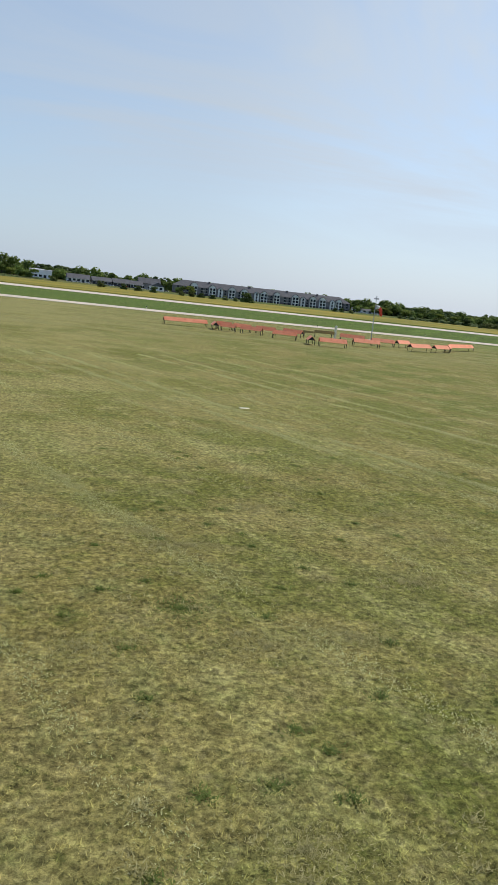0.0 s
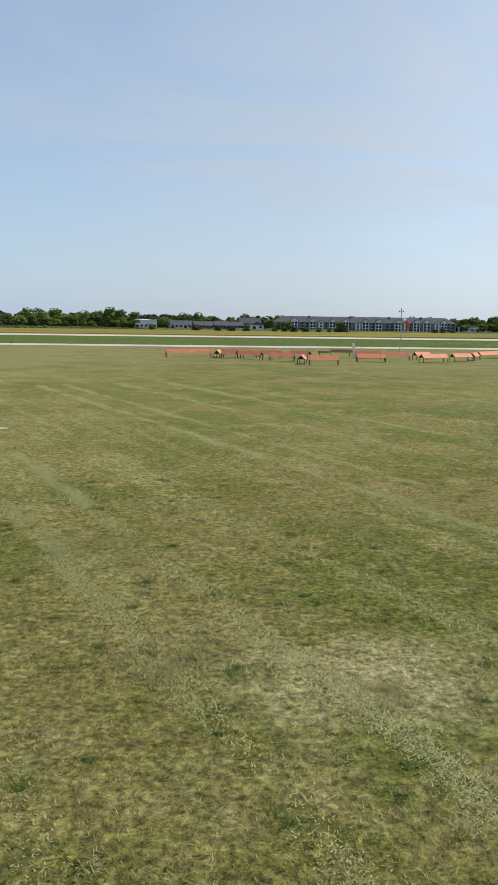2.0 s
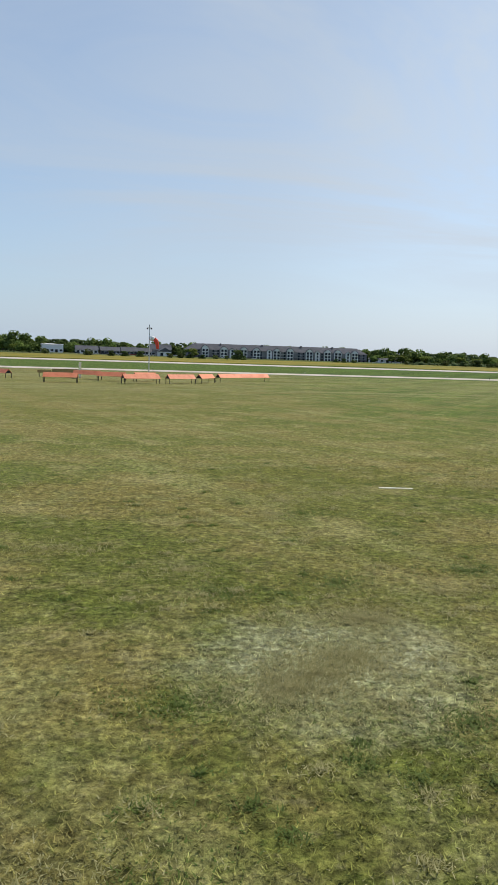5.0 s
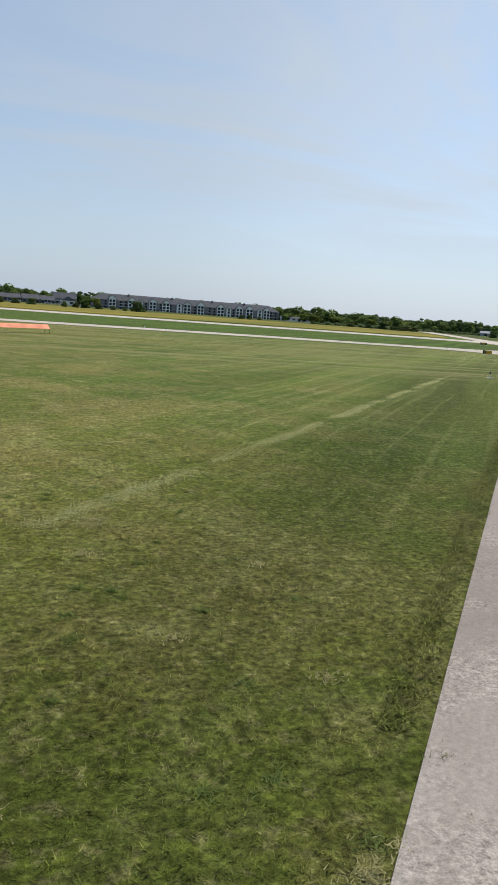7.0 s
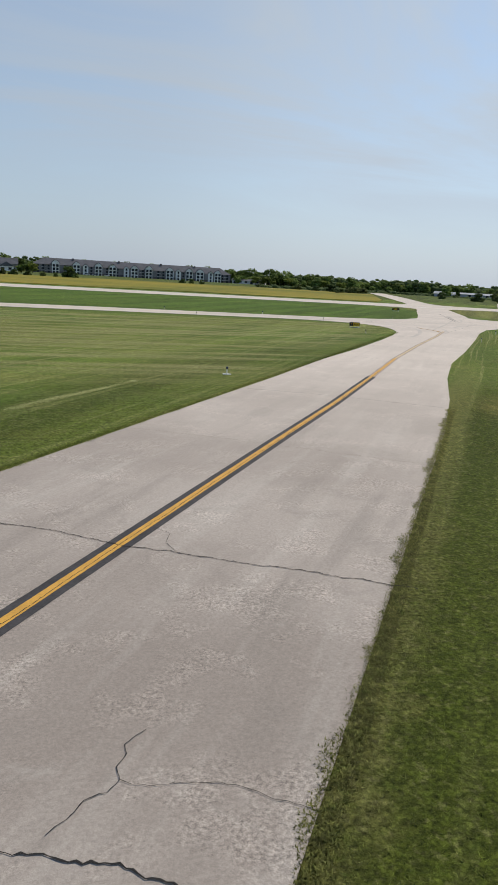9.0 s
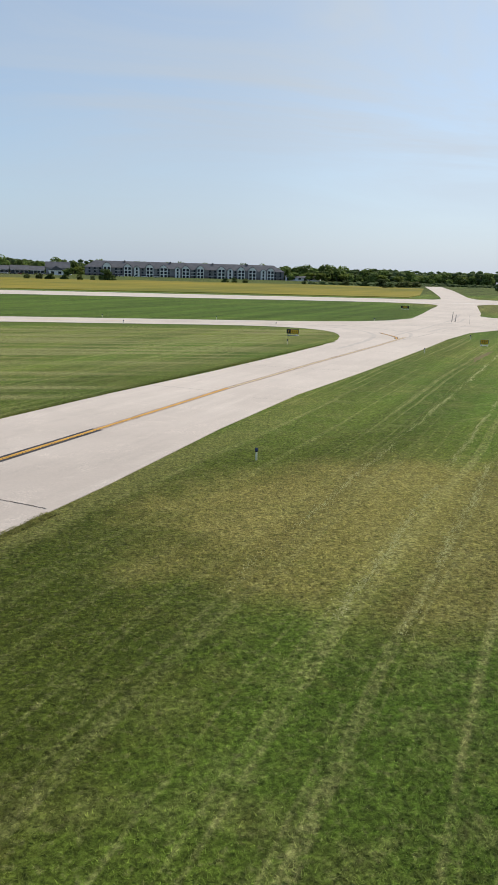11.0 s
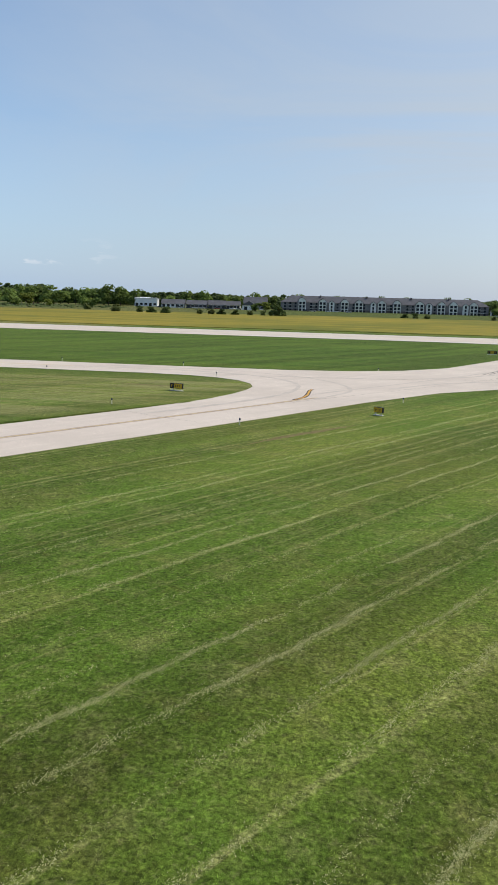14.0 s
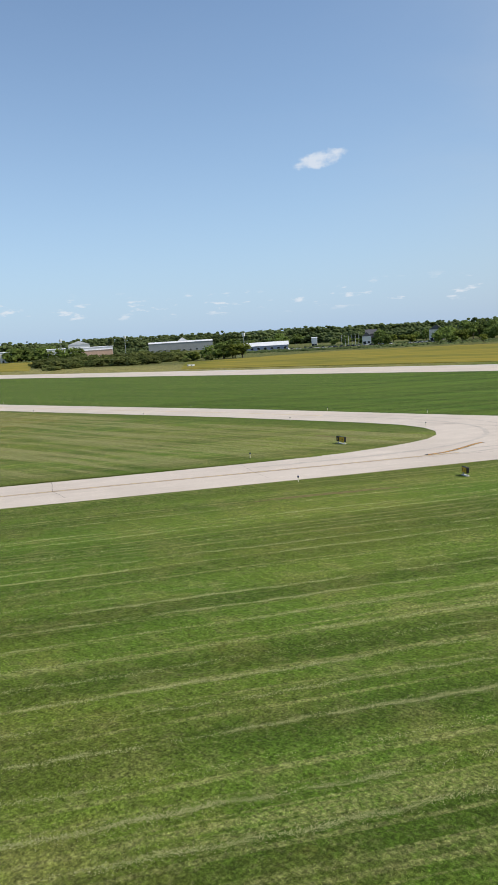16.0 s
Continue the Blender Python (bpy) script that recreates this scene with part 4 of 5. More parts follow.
def approach_light(x, y):
    """A white box lamp on three legs over a pad."""
    ob = thing("approach_light", "white approach lamp box on short legs in rough grass", "light", pose(x, y, 0, 0, 0, 96), "approach lamps")
    part("pad", block(bmesh.new(), -0.9, 0.9, -0.6, 0.6, 0, 0.06, 0.02), M_PAD, ob, "pale concrete pad")
    for lx, ly in ((-0.6, 0.3), (-0.6, -0.3), (0.6, 0.0)):
        part("leg", rod(bmesh.new(), (lx, ly, 0.06), (lx, ly, 0.62), 0.04, sides=6), M_STEEL, ob)
    part("housing", block(bmesh.new(), -0.8, 0.8, -0.5, 0.5, 0.6, 1.15, 0.06), M_HALL, ob)
    part("lens", block(bmesh.new(), 0.79, 0.83, -0.35, 0.35, 0.72, 1.0, 0.01), M_GLASS, ob, "dark lamp glass")


approach_light(-87.2, 286.0)
approach_light(-90.2, 286.4)

# ---- apartment block ----
apt = thing("apartment_building", "long grey three-storey apartment building with slate roof and pale gabled bays", "building", pose(73.5, 648.0, -0.8, 0, 0, -1.5))
LEN = 158.0
part("wall", block(bmesh.new(), 0, LEN, 0, 16, 0, 7.4), M_SIDING, apt)
part("plinth", block(bmesh.new(), -0.1, LEN + 0.1, -0.12, 16.1, 0, 2.3), M_BRICK, apt, "brown brick ground floor")
bm = bmesh.new()
lo = [(-0.7, -0.8), (LEN + 0.7, -0.8), (LEN + 0.7, 16.8), (-0.7, 16.8)]
v = [bm.verts.new((x, y, 7.3)) for x, y in lo] + [bm.verts.new((7.5, 8, 12.4)), bm.verts.new((LEN - 7.5, 8, 12.4))]
for f in ((0, 1, 5, 4), (1, 2, 5), (2, 3, 4, 5), (3, 0, 4), (3, 2, 1, 0)):
    bm.faces.new([v[i] for i in f])
part("roof", bm, M_SLATE, apt, "dark slate hipped roof")
for x, w, top in ((17, 5.6, 11.0), (33, 5.8, 10.3), (40, 4.2, 8.8), (50, 5.8, 10.4), (61, 6.2, 10.1), (72, 4.2, 8.8), (78.5, 6.0, 10.1), (90, 5.6, 10.6), (107, 6.2, 10.2), (114, 4.2, 9.0), (123, 5.8, 10.4), (132, 6.2, 10.5), (141, 4.2, 9.0), (147, 5.6, 10.3)):
    h = w / 2
    ev = top - h * 0.75
    bay = part("bay", bmesh.new(), M_TRIM, apt, "pale projecting gabled bay")
    bm = bmesh.new()
    a = [bm.verts.new((x + px, -1.4, pz)) for px, pz in ((-h, 0), (h, 0), (h, ev), (h * 0.5, top - h * 0.25), (0, top), (-h * 0.5, top - h * 0.25), (-h, ev))]
    b = [bm.verts.new((q.co.x, 3.0, q.co.z)) for q in a]
    bm.faces.new(a)
    for i in range(7):
        bm.faces.new((a[i], b[i], b[(i + 1) % 7], a[(i + 1) % 7]))
    bmesh.ops.recalc_face_normals(bm, faces=bm.faces[:])
    bm.to_mesh(bay.data)
    bm.free()
    bm = bmesh.new()
    for s in (-1, 1):
        q = [(0, top + 0.25), (s * h * 0.5, top - h * 0.25 + 0.25), (s * (h + 0.35), ev - 0.05)]
        for (x0, z0), (x1, z1) in zip(q, q[1:]):
            fr = [bm.verts.new((x + x0, -1.75, z0)), bm.verts.new((x + x1, -1.75, z1)), bm.verts.new((x + x1, 6.0, z1)), bm.verts.new((x + x0, 6.0, z0))]
            bm.faces.new(fr)
    ob = part("bay_roof", bm, M_SLATE, apt)
    ob.modifiers.new("boards", "SOLIDIFY").thickness = 0.2
    cols = (-0.24, 0.24) if w > 5 else (0,)
    for zc in (1.5, 4.1, 6.7):
        for c in cols:
            win = part("window", block(bmesh.new(), x + c * w - w * 0.165, x + c * w + w * 0.165, -1.46, -1.38, zc - 1.0, zc + 1.0), M_GLASS, bay)
            part("sill", block(bmesh.new(), x + c * w - w * 0.18, x + c * w + w * 0.18, -1.6, -1.47, zc - 1.12, zc - 0.95), M_TRIM, win)
me_w = None
taken = [17, 33, 40, 50, 61, 72, 78.5, 90, 107, 114, 123, 132, 141, 147]
for k in range(38):
    x = 3.5 + k * 4.1
    if min(abs(x - t) for t in taken) < 4.0:
        continue
    for zc in (1.5, 4.0, 6.3):
        if me_w is None:
            me_w = mesh_of("window", block(bmesh.new(), -0.75, 0.75, -0.20, 0.05, -0.75, 0.75), M_GLASS)
        ob = new("window", me_w)
        ob.parent, ob.location = apt, (x, 0, zc)
for x in (8.0, 25.0, 84.3, 98.5, 153.0):
    for z in (2.5, 5.0):
        deck = part("balcony", block(bmesh.new(), x - 1.9, x + 1.9, -1.5, 0.0, z, z + 0.18), M_TRIM, apt, "pale balcony deck")
        bm = block(bmesh.new(), x - 1.9, x + 1.9, -1.5, -1.42, z + 1.0, z + 1.1)
        for k in range(9):
            block(bm, x - 1.88 + 0.46 * k, x - 1.80 + 0.46 * k, -1.49, -1.43, z + 0.18, z + 1.0)
        part("railing", bm, M_BLACK, deck)
for x in (30, 66, 100, 128):
    part("chimney", block(bmesh.new(), x, x + 1.2, 6, 7.6, 10.6, 12.9), M_BRICK, apt)


# ---- other buildings ----
def hall(x0, y0, x1, y1, deep, high, rise, wall, roof, label, bays=0, name="hall", z=0.0, gable=False):
    """A long low building from one front corner to the other."""
    length = math.hypot(x1 - x0, y1 - y0)
    rz = math.degrees(math.atan2(y1 - y0, x1 - x0))
    ob = thing(name, label, "building", pose(x0, y0, z, 0, 0, rz))
    part("wall", block(bmesh.new(), 0, length, 0, deep, 0, high), wall, ob)
    bm = prism(bmesh.new(), [(-0.5, high), (deep + 0.5, high), (deep / 2, high + rise)], -0.5, length + 0.5)
    if gable:
        bm.clear()
        prism(bm, [(-0.5, high), (length + 0.5, high), (length / 2, high + rise)], -0.5, deep + 0.5)
        for v_ in bm.verts:
            v_.co.x, v_.co.y = v_.co.y, v_.co.x
    bmesh.ops.recalc_face_normals(bm, faces=bm.faces[:])
    part("roof", bm, roof, ob)
    for i in range(bays):
        x = length * (i + 0.5) / bays
        w = part("window" if i % 3 else "door", block(bmesh.new(), x - 1.1, x + 1.1, -0.15, 0.05, 0.15 if i % 3 == 0 else 1.0, min(2.6, high - 0.2)), M_GLASS, ob)
        part("frame", block(bmesh.new(), x - 1.3, x + 1.3, -0.22, -0.16, min(2.6, high - 0.2), min(2.8, high - 0.05)), M_TRIM, w)
    return ob


hall(-14, 614, 3, 616, 11, 3.0, 3.4, M_TRIM, M_SLATE, "low dark-roofed row house at the row's end", 5, "row_house")
hall(5, 616, 20, 618, 11, 3.0, 3.0, M_SIDING, M_SLATE, "low dark-roofed row house with pale fronts", 5, "row_house")
hall(21.5, 618, 34, 620, 11, 3.0, 3.3, M_SIDING, M_SLATE, "low dark-roofed row house behind parked cars", 4, "row_house")
hall(35, 620, 45, 621, 11, 3.0, 3.0, M_TRIM, M_SLATE, "low dark-roofed row house beside a gabled house", 4, "row_house")
hall(50, 600, 60, 601, 9, 3.4, 3.2, M_TRIM, M_SLATE, "small pale house with a slate gable roof", 2, "house", gable=True)
hall(44, 648, 62, 649, 12, 5.0, 4.6, M_SIDING, M_SLATE, "tall grey house with a broad pitched roof", 3, "house")
hall(-45, 648, -27, 650, 12, 6.6, 0.7, M_HALL, M_HALL, "low white flat-roofed metal building by the trees", 5)
hall(232, 640, 258, 630, 8, 2.6, 1.4, M_TRIM, M_SLATE, "long low grey garage beside the apartments", 6, "garage")
hall(-288, 527, -258, 553, 16, 4.0, 3.2, M_HALLB, M_HALL, "long blue-grey hall with a white metal roof", 7)
hall(-622, 696, -565, 759, 30, 11.6, 2.0, M_HALLG, M_HALL, "long grey hall with a pale roof behind scrub", 10)
hall(-606, 734, -598, 743, 9, 13.6, 4.6, M_HALL, M_HALL, "white peaked entrance hall behind the grey hall", 3, gable=True)
hall(-579, 516, -568, 533, 18, 12.2, 0.8, M_HALL, M_HALL, "long white shed behind dark bushes", 4)
hall(-556, 533, -530, 570, 20, 12.0, 0.6, M_HALL, M_HALL, "long white shed over a brick base", 8)
hall(-553, 532, -528, 568, 2, 8.8, 0.3, M_BRICKR, M_HALL, "low salmon brick building in front of the white shed", 5)
hall(-600, 558, -586, 578, 22, 16.2, 4.2, M_HALL, M_HALL, "tall white building with a shallow pitched roof", 4, gable=True)
hall(-640, 492, -633, 503, 20, 12.0, 0.8, M_HALL, M_HALL, "white shed half hidden by dark bushes", 2)
hall(-274, 605, -270, 608, 8, 8.0, 0.6, M_HALL, M_HALL, "small white building by the car park", 2, "house")
hall(-208, 591, -202, 595, 9, 7.0, 3.2, M_HALL, M_SLATE, "white gabled house beside flag poles", 2, "house", gable=True)
hall(-234, 634, -226, 639, 10, 8.6, 4.0, M_BRICK, M_SLATE, "brown house with a dark roof among trees", 2, "house")
hall(-152, 604, -142, 609, 10, 9.4, 3.4, M_TRIM, M_SLATE, "pale house with a slate roof among trees", 3, "house", gable=True)
hall(352, 520, 364, 512, 8, 2.2, 1.6, M_HALLG, M_HALLG, "small grey barn near a lone tree", 2, "barn")
hall(386, 540, 420, 520, 10, 2.6, 1.2, M_HALLG, M_HALLG, "low grey shed beyond dark bushes", 3, "barn")
for x, y, z in ((-520, 497, 19), (-482, 551, 19), (-273, 514, 13)):
    pole = thing("light_mast", "tall pale mast with a white head beside halls", "mast", pose(x, y, 0))
    part("mast", rod(bmesh.new(), (0, 0, 0), (0, 0, z), 0.35, 0.25), M_STEEL, pole)
    part("head", block(bmesh.new(), -1.2, 1.2, -0.8, 0.8, z, z + 3.0, 0.1), M_HALL, pole)
for k in range(6):
    pole = thing("flag_pole", "thin white flag pole in a row", "pole", pose(-206 + k * 2.3, 559 + k * 1.5, 0), "row of flag poles")
    part("pole", rod(bmesh.new(), (0, 0, 0), (0, 0, 9.2), 0.16, 0.10), M_HALL, pole)
for x, y, w, h in ((-2050, 2100, 5, 36), (-2038, 2112, 4, 40), (-2022, 2130, 5, 35), (-2074, 2078, 6, 33)):
    tower = thing("office_tower", "hazy grey office tower on the far skyline", "building", pose(x, y, 0, 0, 0, 44))
    part("wall", block(bmesh.new(), -w, w, -w, w, 0, h, 0.5), M_HALLB, tower)
    part("roof", block(bmesh.new(), -w * 0.5, w * 0.5, -w * 0.5, w * 0.5, h, h + 4, 0.3), M_HALLG, tower)


def car(paint, label):
    ob = thing("parked_car", label, "car", None, "parked cars by the houses")
    bm = prism(bmesh.new(), [(-0.85, 0.3), (0.85, 0.3), (0.88, 0.8), (-0.88, 0.8)], -2.2, 2.2)
    bmesh.ops.bevel(bm, geom=bm.edges[:], offset=0.08, segments=2, affect="EDGES")
    part("body", bm, paint, ob)
    bm = bmesh.new()
    block(bm, -1.3, 1.0, -0.75, 0.75, 0.8, 1.4)
    for v_ in bm.verts:
        if v_.co.z > 1.1:
            v_.co.x *= 0.7
            v_.co.y *= 0.85
    part("cabin", bm, M_GLASS, ob)
    for x in (-1.35, 1.35):
        for y in (-0.8, 0.8):
            part("wheel", rod(bmesh.new(), (x, y - 0.1, 0.32), (x, y + 0.1, 0.32), 0.32, sides=12), M_TYRE, ob)
    return ob


cars = [car(M_CARW, "white car parked in front of low houses"), car(M_CARD, "dark car parked in front of low houses"), car(M_CARR, "red car parked in front of low houses")]
cars[0].matrix_world = pose(2, 604, 0, 0, 0, 12)
cars[1].matrix_world = pose(9, 605, 0, 0, 0, 14)
cars[2].matrix_world = pose(30, 608, 0, 0, 0, 10)
rnd = random.Random(5)
for x in (-12, -6, 14, 19, 24, 36, 41, 46, 52, 57, 63, 96, 101, 112, 118, 127):
    copy_thing(rnd.choice(cars[:2]), pose(x, 603 + 0.15 * x if x < 70 else 612 + rnd.uniform(-2, 2), 0, 0, 0, rnd.uniform(-25, 25)))
for k in range(18):
    copy_thing(rnd.choice((cars[0], cars[0], cars[1])), pose(-233 + 4.2 * k + rnd.uniform(-1, 1), 522 + 2.4 * k, 0, 0, 0, rnd.uniform(0, 180)))
for k in range(8):
    copy_thing(rnd.choice((cars[0], cars[0], cars[1])), pose(-142 + 1.9 * k, 560 + 2.6 * (k % 4), 0, 0, 0, rnd.uniform(20, 60)))


# ---- trees and shrubs ----
def plant(seed, tall, spread, trunk, leaf, label, name="tree", clumps=95, leaves=520, low=0.07):
    """Tapered trunk with limbs, and a crown of uneven leaf clumps with loose leaves round them."""
    rnd = random.Random(seed)
    ob = thing(name, label, "tree" if name == "tree" else "shrub", None, "trees of the far treeline" if name == "tree" else "shrubs beside the field")
    bm = bmesh.new()
    rod(bm, (0, 0, -0.1), (0, 0, tall * 0.45), trunk, trunk * 0.55, 7)
    for k in range(5):
        a = rnd.uniform(0, 6.28)
        z = tall * rnd.uniform(0.25, 0.45)
        rod(bm, (0, 0, z), (math.cos(a) * spread * 0.6, math.sin(a) * spread * 0.6, z + tall * 0.25), trunk * 0.4, trunk * 0.1, 5)
    part("trunk", bm, M_BARK, ob)
    lobes = [(rnd.uniform(-0.55, 0.55) * spread, rnd.uniform(-0.55, 0.55) * spread, tall * rnd.uniform(low + 0.16, 0.82), rnd.uniform(0.35, 0.6) * spread) for _ in range(6)]
    lobes.append((0, 0, tall * 0.72, spread * 0.6))
    bm = bmesh.new()
    for k in range(clumps):
        x, y, z, r = rnd.choice(lobes)
        d = Vector((rnd.gauss(0, 1), rnd.gauss(0, 1), rnd.gauss(0, 1))).normalized() * r * rnd.uniform(0.4, 1.0)
        c = Vector((x, y, z)) + Vector((d.x, d.y, d.z * 0.8))
        c.z = min(max(c.z, tall * low), tall)
        made = bmesh.ops.create_icosphere(bm, subdivisions=1, radius=spread * rnd.uniform(0.10, 0.23), matrix=Matrix.Translation(c))
        for v_ in made["verts"]:
            v_.co += Vector((rnd.uniform(-1, 1), rnd.uniform(-1, 1), rnd.uniform(-1, 1))) * spread * 0.06
    for k in range(leaves):
        x, y, z, r = rnd.choice(lobes)
        d = Vector((rnd.gauss(0, 1), rnd.gauss(0, 1), rnd.gauss(0, 1))).normalized() * r * rnd.uniform(0.75, 1.10)
        c = Vector((x, y, z)) + Vector((d.x, d.y, d.z * 0.85))
        if c.z < tall * low:
            continue
        turn = Euler((rnd.uniform(0, 6), rnd.uniform(0, 6), rnd.uniform(0, 6))).to_matrix()
        s = spread * rnd.uniform(0.05, 0.11)
        bm.faces.new([bm.verts.new(c + turn @ Vector(q) * s) for q in ((-1, -0.6, 0), (1, -0.4, 0.2), (0.1, 1.1, 0))])
    part("crown", bm, leaf, ob)
    return ob


kinds = [
    plant(1, 14.0, 5.6, 0.35, M_LEAF, "broad dark green deciduous tree in the far treeline"),
    plant(2, 13.0, 6.4, 0.40, M_LEAF, "wide rounded green tree in the far treeline"),
    plant(3, 15.0, 4.6, 0.32, M_LEAF, "tall narrow green tree in the far treeline"),
    plant(4, 12.0, 5.2, 0.30, M_LEAFY, "light yellow-green tree in the far treeline"),
    plant(5, 14.0, 6.0, 0.38, M_LEAF, "loose open-crowned green tree in the far treeline", clumps=70, leaves=620),
]
bushes = [
    plant(11, 4.0, 2.9, 0.10, M_SCRUB, "low tangled dull green scrub bush", "shrub", 50, 260, 0.04),
    plant(12, 5.5, 3.2, 0.12, M_DARKLEAF, "dark green rounded field shrub", "shrub", 110, 420, 0.02),
    plant(13, 3.0, 3.6, 0.08, M_SCRUB, "spreading olive scrub bush", "shrub", 50, 260, 0.04),
]
used = set()


def stand(kind, x, y, height, z=0.0, squash=1.0):
    """Puts the first of a kind there, and copies after that."""
    height *= 0.89 if kind < 10 else 0.9
    full = {0: 14.0, 1: 13.0, 2: 15.0, 3: 12.0, 4: 14.0, 10: 4.0, 11: 5.5, 12: 3.0}[kind]
    ob = kinds[kind] if kind < 10 else bushes[kind - 10]
    k = height / full
    m = pose(x, y, z, 0, 0, rnd.uniform(0, 360)) @ Matrix.Diagonal((k * squash, k * squash, k, 1))
    if kind in used:
        copy_thing(ob, m)
    else:
        used.add(kind)
        ob.matrix_world = m


rnd = random.Random(9)
# tall trees west of the apartments, in front and behind the houses
for x, y, h in ((-142, 606, 14), (-128, 618, 20), (-119, 624, 17), (-109, 628, 17), (-101, 632, 16), (-90, 636, 17), (-78, 640, 18.5), (-66, 645, 19), (-57, 648, 17), (-45, 652, 15), (-32, 655, 14.5), (-18, 660, 14), (-5, 664, 14), (8, 668, 14.5), (22, 670, 15), (36, 672, 15), (50, 674, 14), (64, 676, 14), (76, 680, 14)):
    h *= 0.93 if x < -40 else 1.0
    stand(rnd.choice((0, 1, 2, 4)), x, y, h, squash=1.05)
    stand(rnd.choice((0, 1, 4)), x + rnd.uniform(-6, 6), y + rnd.uniform(14, 34), h * rnd.uniform(0.85, 1.02), squash=1.2)
for x, y, h, k in ((-75, 511, 10, 3), (-63, 516, 7.5, 3), (-37, 526, 9.5, 1), (-44, 528, 8, 0), (-88, 520, 10, 1), (-100, 540, 12, 0), (73, 548, 10, 3), (66, 552, 8.5, 1), (-52, 560, 9, 3), (-120, 560, 13, 1), (-134, 546, 11, 3), (-147, 534, 12.5, 1), (-151, 531, 12, 0), (-106, 560, 10, 3), (-95, 566, 18, 2), (-82, 572, 16, 1)):
    stand(k, x, y, h, squash=1.25)
stand(11, 91.6, 441.0, 6.2, squash=1.2)
# east of the apartments
for i in range(46):
    f = i / 45
    x = 232 + 250 * f + rnd.uniform(-3, 3)
    y = 672 - 150 * f * f - 40 * f + rnd.uniform(-10, 14)
    stand(rnd.choice((0, 1, 2, 3, 4)), x, y, rnd.uniform(11.5, 16.5) * (1 - 0.25 * f), squash=1.2)
for i in range(16):
    stand(rnd.choice((0, 1, 3)), 238 + 7 * i + rnd.uniform(-3, 3), 640 - 4.0 * i + rnd.uniform(-6, 6), rnd.uniform(6, 11), squash=1.3)
stand(4, 330.0, 466.0, 11.5)
for x, y, h in ((302, 386, 4.6), (314, 378, 5.0), (322, 372, 3.6), (336, 400, 5), (352, 396, 5.5), (370, 384, 5.5), (384, 376, 5), (300, 420, 4), (344, 430, 6), (360, 440, 6), (376, 430, 6)):
    stand(rnd.choice((10, 11)), x, y, h, squash=1.2)
for x, y, h in ((241, 470, 3.0), (251, 468, 4.6), (262, 462, 3.2), (231, 474, 3.0), (270, 470, 3), (246, 440, 2.6), (255, 452, 2.6), (238, 428, 2.2)):
    stand(rnd.choice((10, 12, 11)), x, y, h, squash=1.4)
# behind the apartments
for i in range(26):
    stand(rnd.choice((0, 1, 2, 4)), 80 + 6.2 * i + rnd.uniform(-3, 3), 690 + rnd.uniform(0, 26), rnd.uniform(11.5, 14.5), squash=1.1)
for x, h in ((122, 16.5), (129, 16), (140, 17), (147, 15.5), (196, 15)):
    stand(2, x, 684, h)
# shrubs on the field's edge
for x, y, h in ((-21, 470, 3), (6, 438, 3.2), (19, 439, 3.4), (27, 434, 3.2), (35, 431, 3.6), (52, 436, 2.4), (58, 437, 2.6), (63, 437, 3), (70, 438, 2.6), (78, 438, 2.2), (84, 440, 2.4), (158, 474, 2.6), (164, 476, 3.0), (170, 476, 2.2), (206, 478, 2.0)):
    stand(rnd.choice((10, 11)), x, y, h, squash=1.15)
# scrub strip west of the crop
for i in range(92):
    f, d = rnd.random(), rnd.random()
    x = -214 + 58 * f - 110 * d + rnd.uniform(-9, 9)
    y = 290 + 66 * f + 66 * d + rnd.uniform(-9, 9)
    stand(rnd.choice((10, 10, 12, 12, 11)), x, y, rnd.uniform(1.4, 4.2) + 2.6 * d, squash=rnd.uniform(1.2, 1.9))
for i in range(11):
    f = i / 10
    stand(rnd.choice((1, 0, 3)), -176 + 24 * f, 360 + 20 * f + rnd.uniform(-5, 8), 5.5 + 8.0 * f + rnd.uniform(-0.8, 0.8), squash=1.4)
for i in range(12):
    f = i / 11
    stand(rnd.choice((1, 0)), -634 + 26 * f, 500 + 42 * f, rnd.uniform(14, 18), squash=1.5)
for i in range(6):
    stand(rnd.choice((1, 0)), -442 + 3 * i, 434 + 4 * i, rnd.uniform(11, 14), squash=1.4)
for i in range(9):
    stand(rnd.choice((3, 1, 0)), -262 + 9 * i, 626 + 5 * i + rnd.uniform(-3, 3), rnd.uniform(8, 11), squash=1.3)
# nearer woods in the west
for i in range(44):
    f = i / 43
    stand(rnd.choice((0, 1, 2, 4)), -560 + 420 * f + rnd.uniform(-8, 8), 830 + 60 * math.sin(3 * f) + rnd.uniform(-30, 40), rnd.uniform(12, 17), squash=1.5)


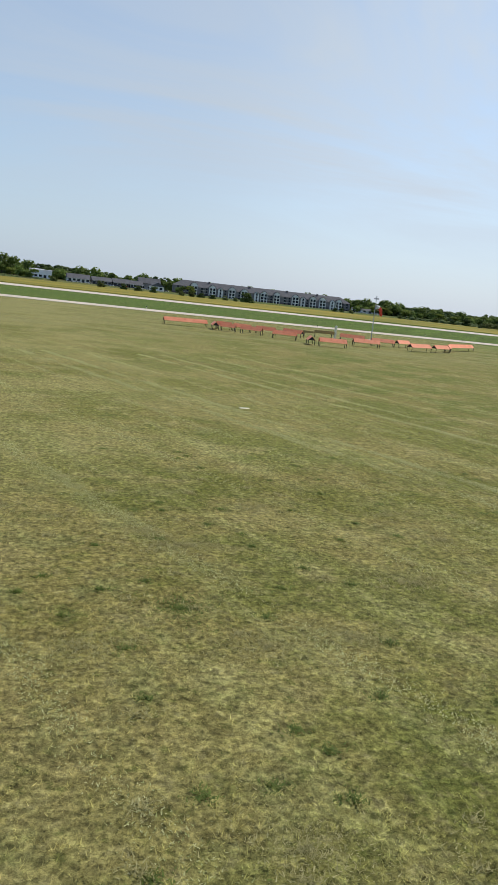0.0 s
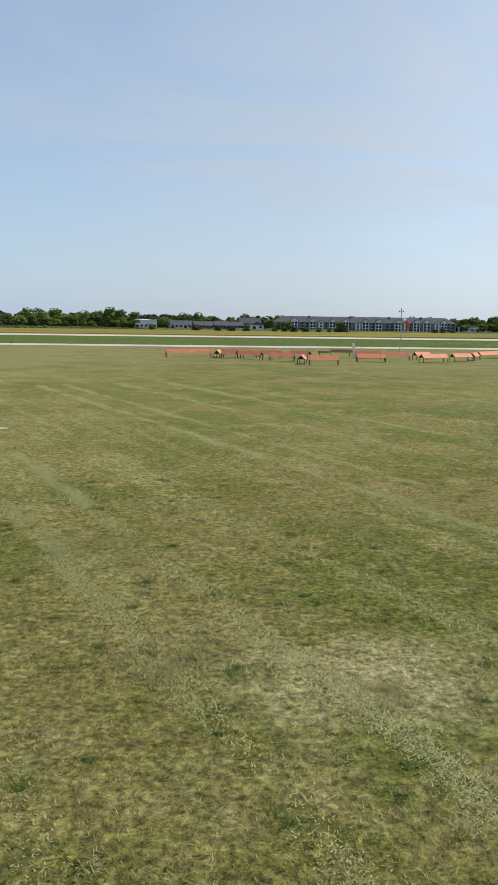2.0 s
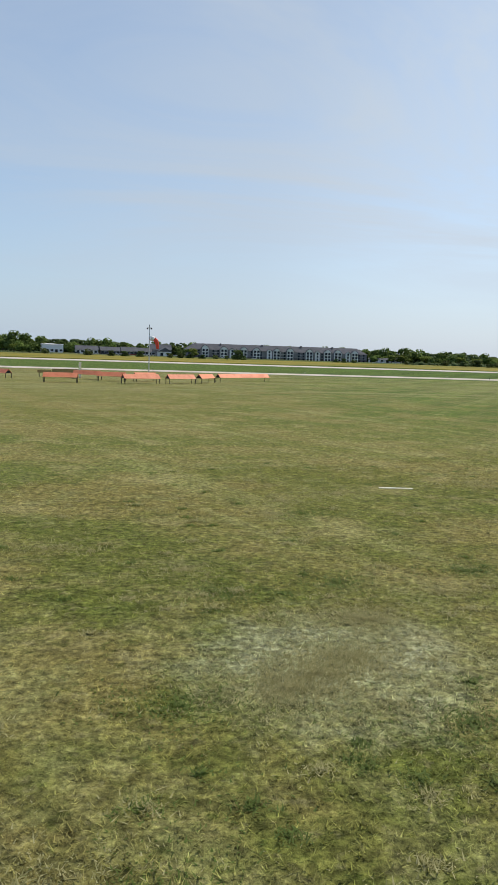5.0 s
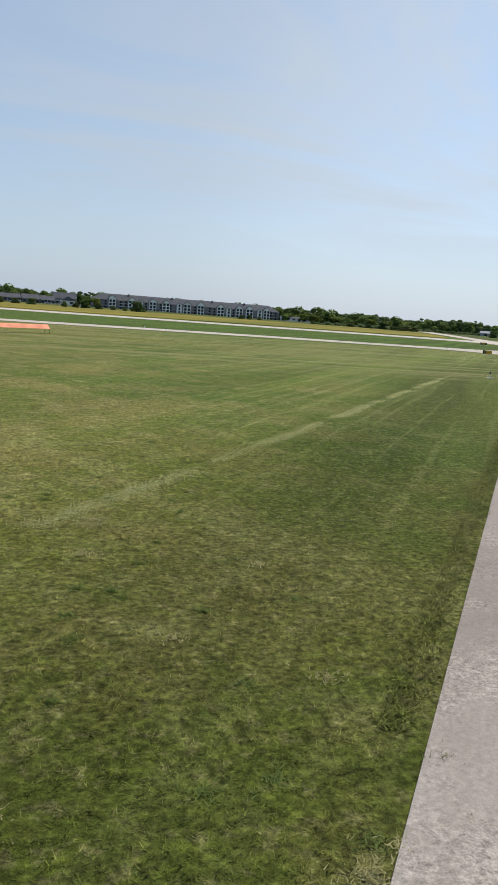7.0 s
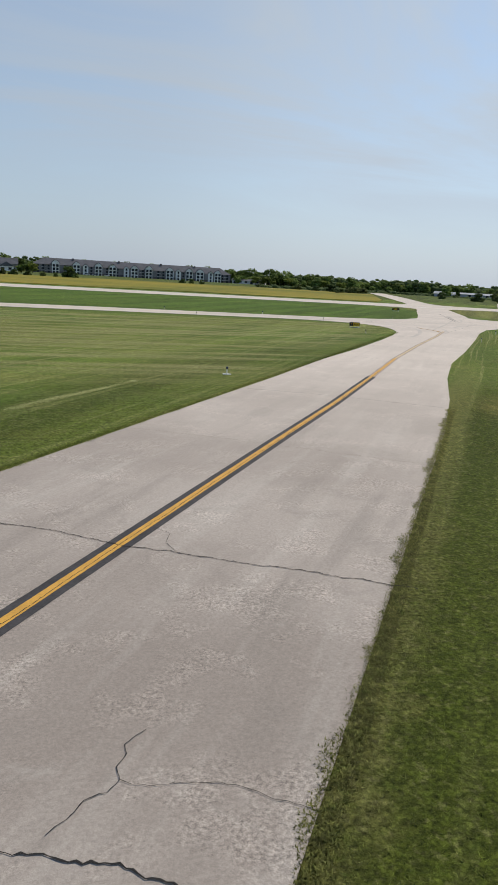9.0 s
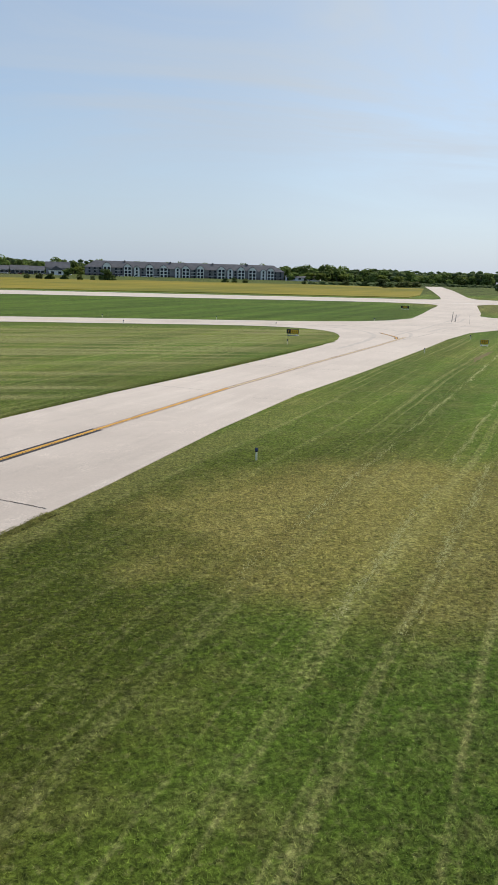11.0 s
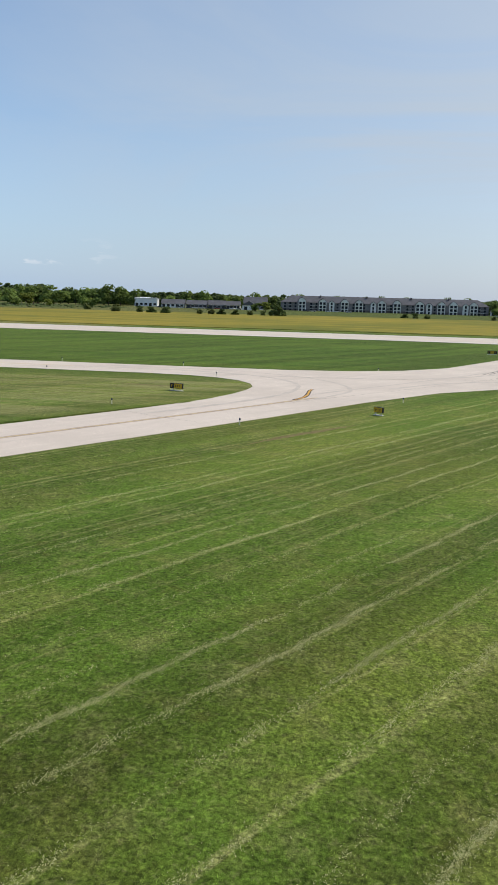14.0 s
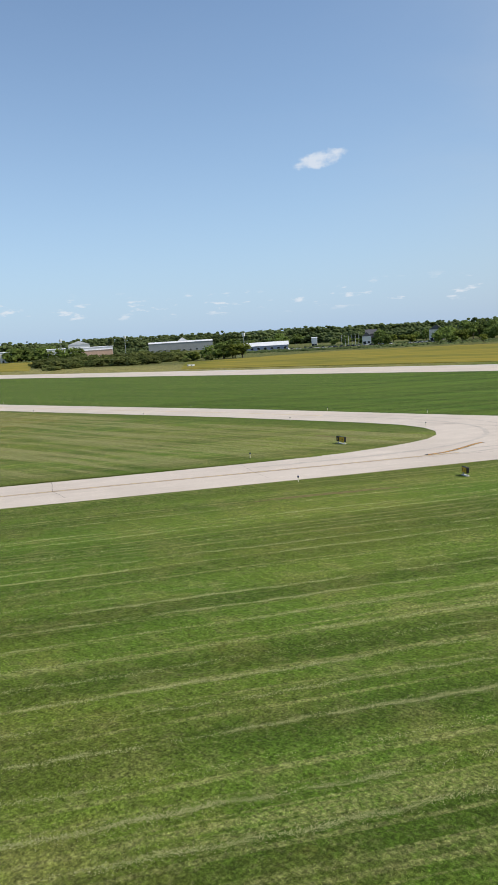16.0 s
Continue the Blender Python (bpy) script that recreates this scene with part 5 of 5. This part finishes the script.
def woods(name, line, count, low, high, deep, size, seed, label, taper=(1.0, 1.0)):
    """A far wood: many uneven clumps, joined."""
    rng = np.random.default_rng(seed)
    ico = bmesh.new()
    bmesh.ops.create_icosphere(ico, subdivisions=1, radius=1.0)
    vs = np.array([v_.co[:] for v_ in ico.verts])
    fs = np.array([[v_.index for v_ in f.verts] for f in ico.faces])
    ico.free()
    px, py = np.array(line, float).T
    t = rng.uniform(0, len(line) - 1, count)
    x, y = np.interp(t, np.arange(len(line)), px), np.interp(t, np.arange(len(line)), py)
    x, y = x + rng.uniform(-deep, deep, count), y + rng.uniform(0, deep, count)
    top = low + (high - low) * (0.5 + 0.5 * np.sin(t * 9 + np.sin(t * 23))) * rng.uniform(0.6, 1.0, count)
    top *= np.interp(t, [0, len(line) - 1], taper)
    z = top * rng.uniform(0.25, 1.0, count) - size * 0.6
    r = size * rng.uniform(0.55, 1.1, count)
    jit = 1 + rng.uniform(-0.18, 0.18, (count, len(vs)))
    verts = vs[None] * (r[:, None] * jit)[..., None] * np.array([1.2, 1.2, 0.7]) + np.stack([x, y, z], 1)[:, None]
    faces = (fs[None] + (np.arange(count) * len(vs))[:, None, None]).reshape(-1, 3)
    # loose foliage that breaks the outline of each clump
    many = count * 8
    way = rng.normal(0, 1, (many, 3))
    way /= np.linalg.norm(way, axis=1)[:, None]
    mid = np.repeat(np.stack([x, y, z], 1), 8, 0) + way * np.repeat(r, 8)[:, None] * np.array([1.25, 1.25, 0.75]) * rng.uniform(0.75, 1.1, (many, 1))
    spray = mid[:, None] + rng.normal(0, 1, (many, 3, 3)) * np.repeat(r, 8)[:, None, None] * np.array([0.26, 0.26, 0.13])
    faces = np.concatenate([faces, np.arange(many * 3).reshape(-1, 3) + count * len(vs)])
    me = bpy.data.meshes.new(name)
    # the dense inside of the wood, a jagged bank under the outer clumps
    steps = len(line) * 60
    tt = np.linspace(0, len(line) - 1, steps)
    cx, cy = np.interp(tt, np.arange(len(line)), px), np.interp(tt, np.arange(len(line)), py)
    ch = (low + 0.42 * (high - low) * (0.5 + 0.5 * np.sin(tt * 9 + np.sin(tt * 23)))) * np.interp(tt, [0, len(line) - 1], taper) * rng.uniform(0.72, 0.92, steps) - size * 0.4
    bank = np.stack([np.stack([cx, cy + deep * k, ch * h - 0.2], 1) for k, h in ((0.1, 0.0), (0.3, 0.7), (0.6, 1.0), (0.9, 0.0))], 1).reshape(-1, 3)
    start = count * len(vs) + many * 3
    quad = [[start + 4 * i + j, start + 4 * i + 4 + j, start + 4 * i + 5 + j, start + 4 * i + 1 + j] for i in range(steps - 1) for j in range(3)]
    me.from_pydata(np.concatenate([verts.reshape(-1, 3), spray.reshape(-1, 3), bank]).tolist(), [], faces.tolist() + quad)
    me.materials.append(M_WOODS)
    return tagged(new(name, me), label=label, category="woods", kind="stuff")


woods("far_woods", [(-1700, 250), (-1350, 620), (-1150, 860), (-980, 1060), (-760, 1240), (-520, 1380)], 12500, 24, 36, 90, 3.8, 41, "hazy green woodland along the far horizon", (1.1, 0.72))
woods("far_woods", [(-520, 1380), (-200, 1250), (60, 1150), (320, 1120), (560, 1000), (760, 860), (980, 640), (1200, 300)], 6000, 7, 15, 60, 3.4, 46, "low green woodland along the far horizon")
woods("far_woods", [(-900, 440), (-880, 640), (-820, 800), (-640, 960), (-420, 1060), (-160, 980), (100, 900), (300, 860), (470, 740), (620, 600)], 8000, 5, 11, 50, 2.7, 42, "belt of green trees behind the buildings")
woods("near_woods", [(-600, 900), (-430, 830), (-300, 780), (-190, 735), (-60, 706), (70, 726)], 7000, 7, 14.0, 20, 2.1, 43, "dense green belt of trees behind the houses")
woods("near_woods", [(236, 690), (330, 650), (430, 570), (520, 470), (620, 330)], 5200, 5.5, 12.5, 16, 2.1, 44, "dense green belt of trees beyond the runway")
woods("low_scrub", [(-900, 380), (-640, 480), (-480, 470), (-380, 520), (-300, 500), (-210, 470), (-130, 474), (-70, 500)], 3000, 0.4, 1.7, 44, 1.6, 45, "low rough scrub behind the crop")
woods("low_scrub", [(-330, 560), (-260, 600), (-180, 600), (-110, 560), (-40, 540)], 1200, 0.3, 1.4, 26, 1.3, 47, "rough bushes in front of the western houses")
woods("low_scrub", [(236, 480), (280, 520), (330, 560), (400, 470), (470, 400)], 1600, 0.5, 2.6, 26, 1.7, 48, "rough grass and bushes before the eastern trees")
